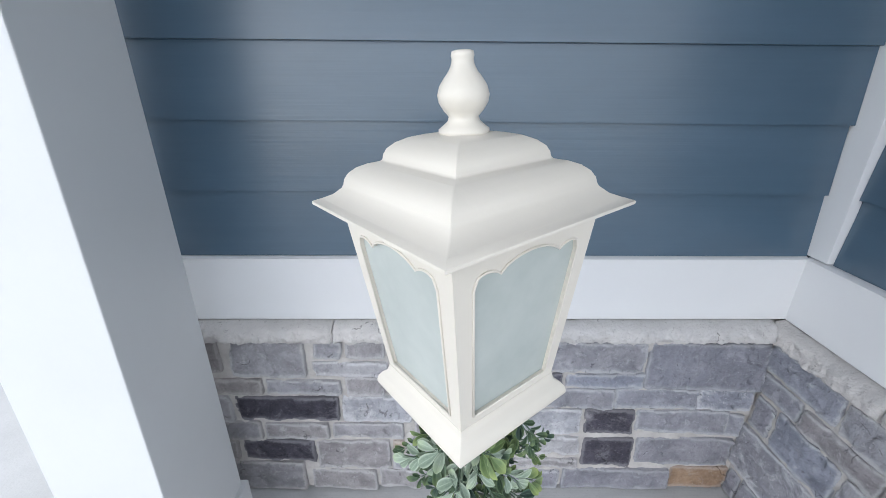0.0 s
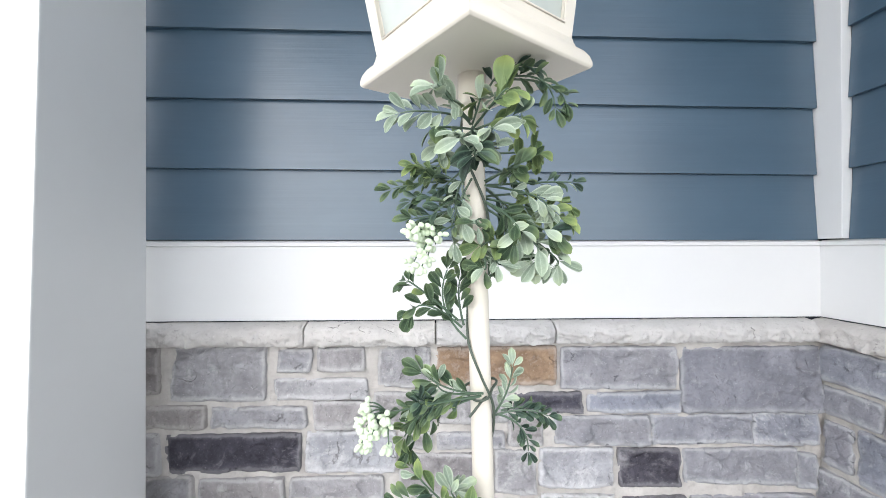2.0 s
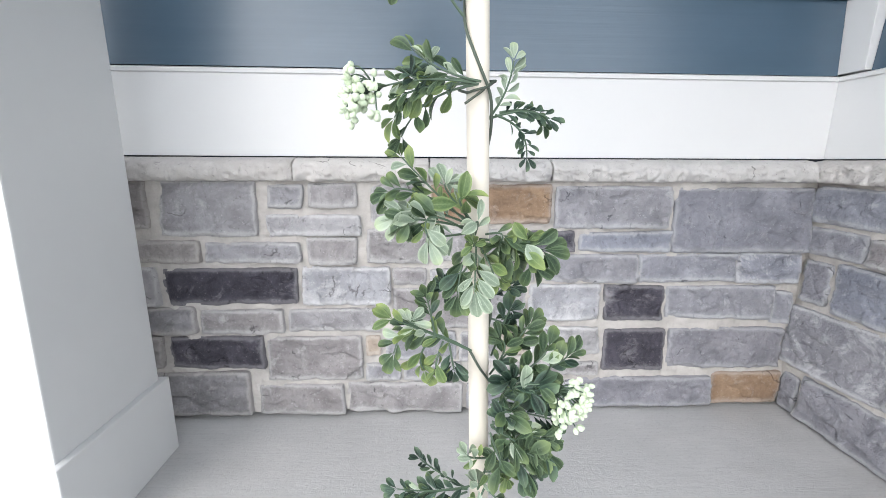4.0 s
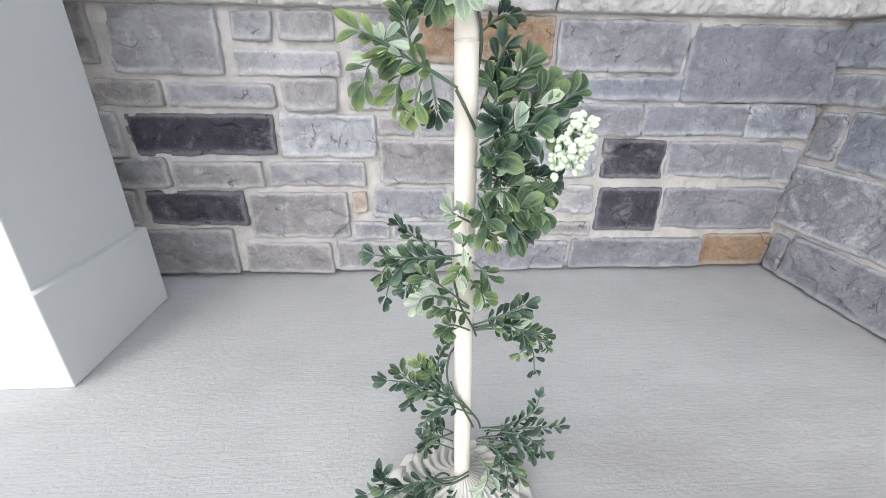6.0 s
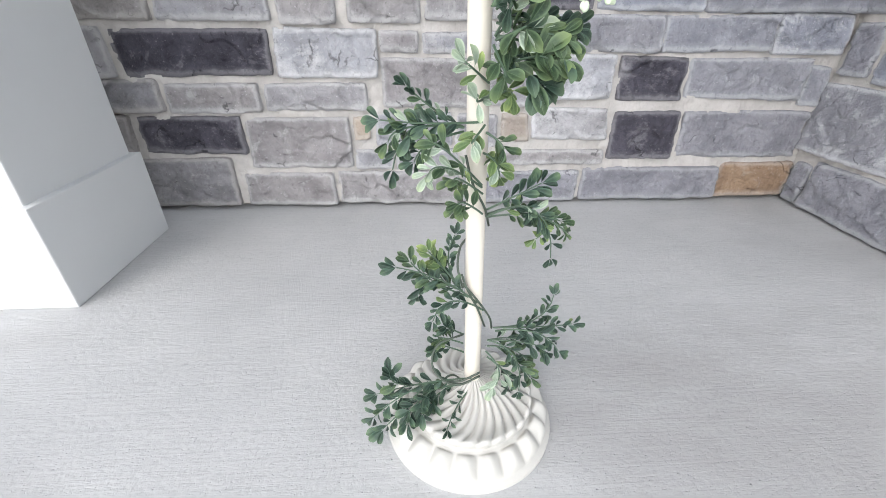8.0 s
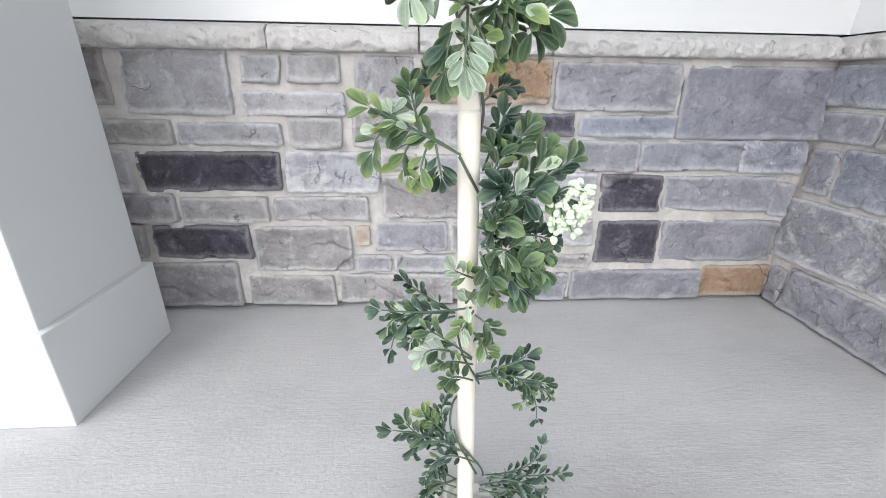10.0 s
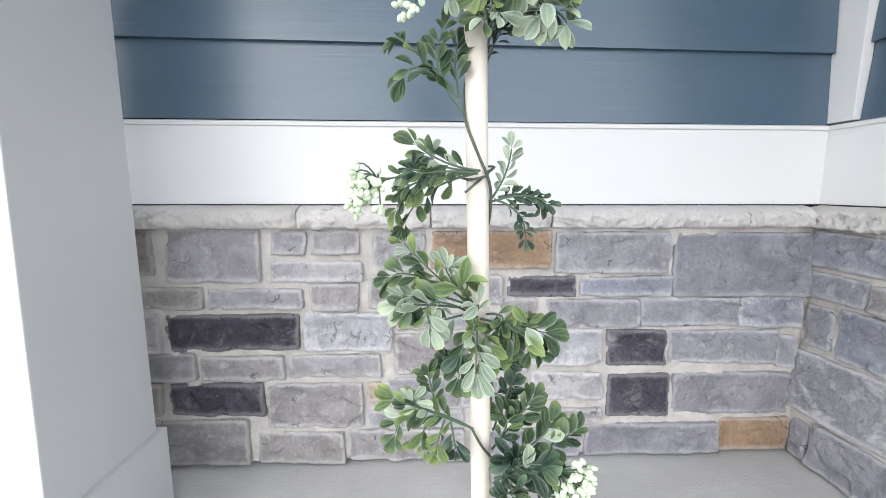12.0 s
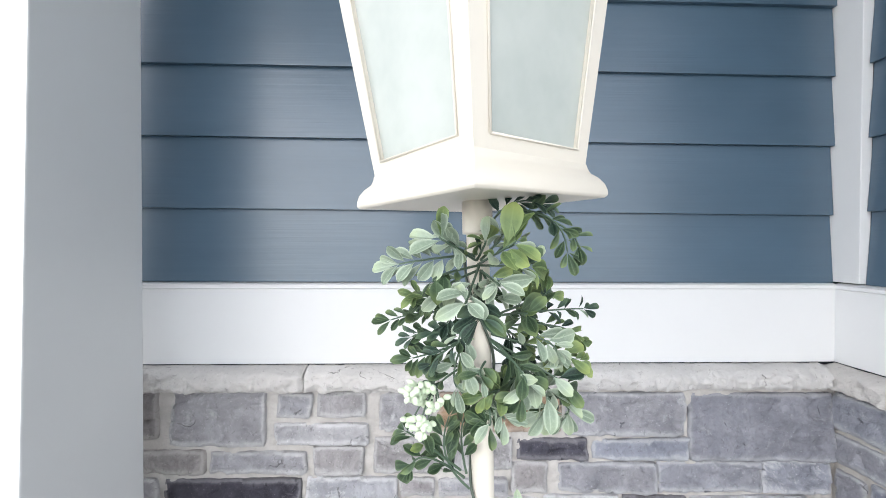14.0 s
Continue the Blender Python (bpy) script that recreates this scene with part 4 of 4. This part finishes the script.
sprig(garland_foot, DARK, 0.016, 5, (0.161, 0.563, 0.169), (0.127, 0.555, 0.188), (0.099, 0.545, 0.160))
sprig(garland_foot, DARK, 0.016, 5, (0.131, 0.561, 0.202), (0.102, 0.555, 0.209), (0.086, 0.555, 0.187))
sprig(garland_foot, DARK, 0.015, 5, (0.139, 0.563, 0.195), (0.119, 0.575, 0.201), (0.113, 0.575, 0.233))
sprig(garland_foot, DARK, 0.014, 6, (0.176, 0.575, 0.134), (0.222, 0.575, 0.144), (0.244, 0.575, 0.186))
sprig(garland_foot, DARK, 0.015, 6, (0.176, 0.575, 0.134), (0.226, 0.565, 0.142), (0.273, 0.565, 0.145))
sprig(garland_foot, DARK, 0.018, 5, (0.179, 0.575, 0.129), (0.217, 0.555, 0.143), (0.257, 0.555, 0.105))
sprig(garland_foot, DARK, 0.017, 5, (0.168, 0.565, 0.125), (0.198, 0.555, 0.109), (0.208, 0.544, 0.050))
sprig(garland_foot, DARK, 0.020, 3, (0.167, 0.563, 0.111), (0.180, 0.545, 0.099), (0.170, 0.535, 0.065))
sprig(garland_foot, DARK, 0.019, 4, (0.183, 0.575, 0.105), (0.205, 0.565, 0.088), (0.231, 0.555, 0.061))
sprig(garland_foot, DARK, 0.017, 5, (0.177, 0.575, 0.116), (0.219, 0.565, 0.117), (0.245, 0.555, 0.102))
sprig(garland_foot, DARK, 0.017, 4, (0.169, 0.563, 0.102), (0.190, 0.555, 0.084), (0.198, 0.550, 0.053))
sprig(garland_foot, DARK, 0.017, 4, (0.172, 0.580, 0.111), (0.194, 0.585, 0.109), (0.223, 0.590, 0.098))
sprig(garland_foot, DARK, 0.017, 5, (0.171, 0.577, 0.105), (0.199, 0.575, 0.101), (0.229, 0.575, 0.075))
sprig(garland_foot, DARK, 0.017, 4, (0.145, 0.587, 0.115), (0.130, 0.595, 0.117), (0.116, 0.595, 0.128))
sprig(garland_foot, DARK, 0.017, 4, (0.146, 0.587, 0.087), (0.120, 0.595, 0.091), (0.100, 0.595, 0.079))
sprig(garland_foot, DARK, 0.017, 4, (0.145, 0.587, 0.101), (0.123, 0.595, 0.103), (0.105, 0.600, 0.094))
sprig(garland_foot, DARK, 0.019, 6, (0.158, 0.567, 0.065), (0.098, 0.555, 0.073), (0.030, 0.551, 0.059))
sprig(garland_foot, DARK, 0.020, 3, (0.111, 0.559, 0.068), (0.072, 0.551, 0.077), (0.051, 0.551, 0.104))
sprig(garland_foot, DARK, 0.020, 4, (0.101, 0.557, 0.071), (0.065, 0.547, 0.057), (0.027, 0.543, 0.021))
sprig(garland_foot, DARK, 0.021, 4, (0.101, 0.557, 0.071), (0.071, 0.543, 0.042), (0.037, 0.524, 0.020))
sprig(garland_foot, DARK, 0.019, 4, (0.115, 0.559, 0.064), (0.086, 0.543, 0.050), (0.072, 0.515, 0.034))
sprig(garland_foot, DARK, 0.018, 4, (0.121, 0.559, 0.064), (0.101, 0.551, 0.059), (0.090, 0.517, 0.050))
sprig(garland_foot, DARK, 0.018, 4, (0.132, 0.563, 0.058), (0.113, 0.555, 0.053), (0.099, 0.532, 0.050))
sprig(garland_foot, DARK, 0.013, 4, (0.156, 0.563, 0.057), (0.137, 0.544, 0.050), (0.117, 0.502, 0.050))
sprig(garland_foot, DARK, 0.016, 4, (0.146, 0.565, 0.057), (0.118, 0.559, 0.060), (0.094, 0.554, 0.050))
wire(garland_foot, (0.162, 0.561, 0.080), (0.138, 0.557, 0.071), (0.122, 0.563, 0.069), (0.132, 0.570, 0.068), (0.144, 0.577, 0.050))
wire(garland_foot, (0.139, 0.563, 0.198), (0.134, 0.571, 0.218), (0.137, 0.581, 0.235), (0.144, 0.587, 0.242))
wire(garland_foot, (0.175, 0.579, 0.130), (0.168, 0.565, 0.159), (0.151, 0.561, 0.188), (0.138, 0.563, 0.204))


# ---- stones of the walls ----


def stone(wall, u0, z0, u1, z1, tone, name="stone", proud=None):
    """One rough-faced stone: wobbling outline, chipped edges and a broken face."""
    seed = u0 * 13.7 + z0 * 91.3 + (5 if wall is wall_east else 0)
    proud = proud if proud is not None else 0.0135 + 0.005 * noise.noise((seed, 1, 2)) + 0.02 * max(0, (z1 - z0) - 0.09)
    u0, u1, z0, z1 = u0 - 0.004, u1 + 0.004, z0 - 0.0035, z1 + 0.0035
    w, h = u1 - u0, z1 - z0
    nu, nz = max(6, int(w / 0.004)), max(6, int(h / 0.004))
    rim_u, rim_z = 0.0007 / w, 0.0007 / h
    across = [0.0] + [rim_u + (1 - 2 * rim_u) * i / nu for i in range(nu + 1)] + [1.0]
    upward = [0.0] + [rim_z + (1 - 2 * rim_z) * j / nz for j in range(nz + 1)] + [1.0]
    nu, nz = nu + 2, nz + 2
    lean = 0.04 + 0.06 * noise.noise((seed, 5, 1)), -0.055 + 0.06 * noise.noise((seed, 9, 4))
    skew = [0.005 * noise.noise((seed, 3.3, k * 2.7)) for k in range(4)]
    verts, faces, spots = [], [], []
    for b in upward:
        for a in across:
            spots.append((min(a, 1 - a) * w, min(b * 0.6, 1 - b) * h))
            u, z = u0 + w * a, z0 + h * b
            du, dz = min(a, 1 - a) * w, min(b, 1 - b) * h
            corner = max(0, 1 - (du * du + dz * dz) ** 0.5 / 0.011)
            uu = u + skew[0] * (1 - a) * (2 * b - 1) + skew[1] * a * (2 * b - 1) + 0.0018 * noise.noise((u * 9, z * 24, seed)) + 0.0014 * noise.noise((u * 70, z * 70, seed)) + (0.5 - a) * 0.0035 * corner
            zz = z + skew[2] * (1 - b) * (2 * a - 1) + skew[3] * b * (2 * a - 1) + 0.0018 * noise.noise((u * 14, z * 9, seed + 7)) + 0.0014 * noise.noise((u * 70, z * 70, seed + 9)) + (0.5 - b) * 0.0035 * corner
            d = min(du, dz)
            rise = 0.0 if d < 0.0003 else 0.9 + 0.1 * min(1.0, d / 0.006)
            cell = noise.voronoi((u * 15 + 0.4 * noise.noise((u * 20, z * 20, seed)), z * 24, seed))[1][0]
            facet = 0.007 * noise.noise(cell * 7.3) + 0.017 * (noise.noise(cell * 3.1) * (u * 15 - cell.x) + noise.noise(cell * 5.7) * (z * 24 - cell.y)) * 0.55
            worn = -0.0012 * max(0, 1 - d / 0.006) * (0.9 + 1.2 * noise.noise((u * 45, z * 45, seed + 21)))
            rough = noise.fractal((u * 24, z * 42, seed), 0.8, 2.1, 6) * (0.006 if wall is wall_north else 0.0035)
            ridge = -0.003 * max(0, 0.16 - abs(noise.noise((u * 11 + z * 9, z * 17, seed + 3)))) / 0.16
            step = 0.0042 * (round(noise.noise((u * 11, z * 18, seed + 3)) * 2.4) / 2.4)
            chip = -0.014 * max(0, noise.noise((u * 26, z * 26, seed + 11)) - 0.05) * max(0, 1 - d / 0.016)
            out = -0.012 + rise * (proud + 0.012 + 0.55 * rough + 0.6 * step + facet + worn + ridge + lean[0] * (a - 0.5) * w + lean[1] * (b - 0.5) * h) + (chip if rise else 0)
            out = max(out, 0.0058 if d > 0.006 else 0.0015) if rise else out
            verts.append((uu, WALL_Y - out, zz) if wall is wall_north else (EAST_X - out, uu, zz))
    for j in range(nz):
        for i in range(nu):
            k = j * (nu + 1) + i
            q = (k, k + 1, k + nu + 2, k + nu + 1)
            faces.append(q if wall is wall_north else q[::-1])
    me = bpy.data.meshes.new(name)
    me.from_pydata(verts, [], faces)
    me.polygons.foreach_set("use_smooth", [0 < i < nu - 1 and 0 < j < nz - 1 for j in range(nz) for i in range(nu)])
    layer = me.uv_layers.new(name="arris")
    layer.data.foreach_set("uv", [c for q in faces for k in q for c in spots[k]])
    me.materials.append(STONE[tone])
    ob = new(name, me)
    ob.parent = wall
    return ob


def mortar_bed(wall, u0, u1):
    """Trowelled mortar between the stones, smeared unevenly."""
    nu, nz = int((u1 - u0) / 0.006), 108
    verts, faces = [], []
    for j in range(nz + 1):
        for i in range(nu + 1):
            u, z = u0 + (u1 - u0) * i / nu, 0.015 + 0.611 * j / nz
            out = 0.0022 + 0.002 * noise.noise((u * 9, z * 14, 3)) + 0.0035 * noise.fractal((u * 40, z * 40, 8), 0.8, 2.1, 4)
            verts.append((u, WALL_Y - out, z) if wall is wall_north else (EAST_X - out, u, z))
    for j in range(nz):
        for i in range(nu):
            k = j * (nu + 1) + i
            q = (k, k + 1, k + nu + 2, k + nu + 1)
            faces.append(q if wall is wall_north else q[::-1])
    me = bpy.data.meshes.new("mortar_bed")
    me.from_pydata(verts, [], faces)
    me.polygons.foreach_set("use_smooth", [True] * len(faces))
    me.materials.append(MORTAR)
    new("mortar_bed", me).parent = wall


mortar_bed(wall_north, LEFT_END, EAST_X + 0.004)
mortar_bed(wall_east, 0.4, WALL_Y + 0.004)


def cap_stone(wall, u0, u1):
    """A rock-faced sill stone: sloping top, rough nose, drip below."""
    seed = u0 * 7.1 + (3 if wall is wall_east else 0)
    rough = [(0.018, 0.670), (-0.004, 0.667), (-0.022, 0.660), (-0.030, 0.652), (-0.034, 0.643), (-0.034, 0.633), (-0.032, 0.624), (-0.027, 0.618), (-0.012, 0.6155), (0.012, 0.615)]
    prof = [tuple(p + (q - p) * h for p, q in zip(a, b)) for a, b in zip(rough, rough[1:]) for h in (0, 0.5)] + rough[-1:]
    last = len(prof) - 1
    n = max(4, int((u1 - u0) / 0.004))
    verts, faces = [], []
    for i in range(n + 1):
        u = u0 + (u1 - u0) * i / n
        end = min(u - u0, u1 - u)
        for k, (o, z) in enumerate(prof):
            face = 1 if 3 < k < 15 else 0.25
            d = face * (noise.fractal((u * 34, z * 60 + seed, seed), 0.8, 2.1, 6) * 0.009 + 0.004 * noise.noise((u * 60, z * 90, seed)) + 0.002 * noise.noise((u * 150, z * 150, seed)))
            pinch = 0.005 * max(0, 1 - end / 0.008)
            a, zz = o + d + (pinch if k not in (0, last) else 0), z + 0.3 * d
            verts.append((u, WALL_Y + a, zz) if wall is wall_north else (EAST_X + a, u, zz))
    m = len(prof)
    for i in range(n):
        for k in range(m - 1):
            q = (i * m + k, i * m + k + 1, (i + 1) * m + k + 1, (i + 1) * m + k)
            faces.append(q if wall is wall_north else q[::-1])
    faces += [tuple(range(m)), tuple(range(n * m, n * m + m))[::-1]]
    me = bpy.data.meshes.new("cap_stone")
    me.from_pydata(verts, [], faces)
    me.polygons.foreach_set("use_smooth", [k < n * (m - 1) for k in range(len(faces))])
    me.materials.append(STONE["c"])
    ob = new("cap_stone", me)
    ob.parent = wall
    return ob


for a, b in ((-0.80, -0.206), (-0.203, 0.108), (0.111, 0.398), (0.401, 1.062)):
    cap_stone(wall_north, a, b)
for a, b in ((0.90, 1.237), (0.48, 0.897), (0.4, 0.477)):
    cap_stone(wall_east, a, b)

# face of the north wall, course by course
stone(wall_north, -0.673, 0.508, -0.550, 0.617, "m")
stone(wall_north, -0.514, 0.489, -0.300, 0.615, "g")
stone(wall_north, -0.267, 0.554, -0.192, 0.605, "g")
stone(wall_north, -0.173, 0.556, -0.065, 0.609, "g")
stone(wall_north, -0.276, 0.488, -0.058, 0.534, "l")
stone(wall_north, -0.027, 0.516, 0.092, 0.608, "g")
stone(wall_north, 0.112, 0.518, 0.401, 0.606, "o")
stone(wall_north, 0.420, 0.505, 0.704, 0.603, "b")
stone(wall_north, 0.722, 0.443, 1.068, 0.600, "s")
stone(wall_north, -0.707, 0.424, -0.441, 0.472, "m")
stone(wall_north, -0.424, 0.423, -0.203, 0.468, "g")
stone(wall_north, -0.182, 0.417, -0.070, 0.479, "g")
stone(wall_north, -0.040, 0.420, 0.105, 0.498, "g")
stone(wall_north, 0.119, 0.426, 0.284, 0.497, "g")
stone(wall_north, 0.304, 0.447, 0.467, 0.492, "d")
stone(wall_north, 0.486, 0.445, 0.715, 0.491, "b")
stone(wall_north, -0.674, 0.314, -0.549, 0.408, "g")
stone(wall_north, -0.531, 0.317, -0.217, 0.403, "d")
stone(wall_north, -0.200, 0.314, 0.010, 0.405, "l")
stone(wall_north, 0.022, 0.364, 0.100, 0.401, "g")
stone(wall_north, 0.114, 0.363, 0.275, 0.399, "g")
stone(wall_north, 0.022, 0.249, 0.242, 0.348, "g")
stone(wall_north, 0.290, 0.369, 0.370, 0.438, "g")
stone(wall_north, 0.404, 0.365, 0.636, 0.433, "b")
stone(wall_north, 0.646, 0.366, 0.894, 0.434, "b")
stone(wall_north, 0.906, 0.360, 1.062, 0.438, "e")
stone(wall_north, 0.257, 0.252, 0.353, 0.352, "g")
stone(wall_north, 0.367, 0.266, 0.541, 0.356, "l")
stone(wall_north, 0.564, 0.262, 0.712, 0.351, "d")
stone(wall_north, 0.728, 0.264, 1.007, 0.348, "b")
stone(wall_north, 1.017, 0.247, 1.064, 0.332, "b")
stone(wall_north, -0.706, 0.242, -0.471, 0.305, "m")
stone(wall_north, -0.454, 0.239, -0.257, 0.297, "g")
stone(wall_north, -0.239, 0.244, -0.019, 0.297, "g")
stone(wall_north, -0.672, 0.153, -0.559, 0.232, "m")
stone(wall_north, -0.536, 0.147, -0.311, 0.227, "d")
stone(wall_north, -0.299, 0.110, -0.066, 0.223, "g")
stone(wall_north, -0.050, 0.177, -0.019, 0.224, "t")
stone(wall_north, 0.002, 0.160, 0.175, 0.232, "b")
stone(wall_north, 0.189, 0.155, 0.282, 0.228, "g")
stone(wall_north, 0.300, 0.169, 0.359, 0.229, "t")
stone(wall_north, 0.373, 0.173, 0.552, 0.241, "l")
stone(wall_north, 0.572, 0.122, 0.729, 0.231, "d")
stone(wall_north, 0.749, 0.122, 1.054, 0.230, "s")
stone(wall_north, -0.679, 0.016, -0.354, 0.130, "m")
stone(wall_north, -0.329, 0.013, -0.116, 0.090, "g")
stone(wall_north, -0.101, 0.013, 0.193, 0.091, "g")
stone(wall_north, 0.211, 0.010, 0.500, 0.086, "b")
stone(wall_north, 0.518, 0.013, 0.875, 0.092, "s")
stone(wall_north, 0.884, 0.014, 1.067, 0.101, "o")
stone(wall_north, -0.052, 0.104, 0.032, 0.146, "g")
stone(wall_north, 0.046, 0.102, 0.191, 0.145, "g")
stone(wall_north, 0.294, 0.109, 0.554, 0.141, "g")

# side wall
stone(wall_east, 0.985, 0.520, 1.207, 0.604, "b")
stone(wall_east, 0.700, 0.515, 0.968, 0.604, "g")
stone(wall_east, 1.075, 0.443, 1.212, 0.504, "b")
stone(wall_east, 0.850, 0.440, 1.060, 0.500, "g")
stone(wall_east, 1.137, 0.318, 1.200, 0.420, "b")
stone(wall_east, 0.930, 0.312, 1.118, 0.428, "b")
stone(wall_east, 0.700, 0.312, 0.912, 0.425, "g")
stone(wall_east, 0.905, 0.142, 1.215, 0.296, "e")
stone(wall_east, 0.600, 0.142, 0.888, 0.296, "b")
stone(wall_east, 1.165, 0.008, 1.208, 0.108, "s")
stone(wall_east, 0.790, 0.008, 1.148, 0.124, "b")
stone(wall_east, 0.500, 0.008, 0.774, 0.124, "g")
stone(wall_east, 0.560, 0.440, 0.834, 0.500, "m")
stone(wall_east, 0.420, 0.515, 0.684, 0.604, "s")
stone(wall_east, 0.420, 0.312, 0.684, 0.425, "d")
stone(wall_east, 0.410, 0.142, 0.584, 0.296, "g")
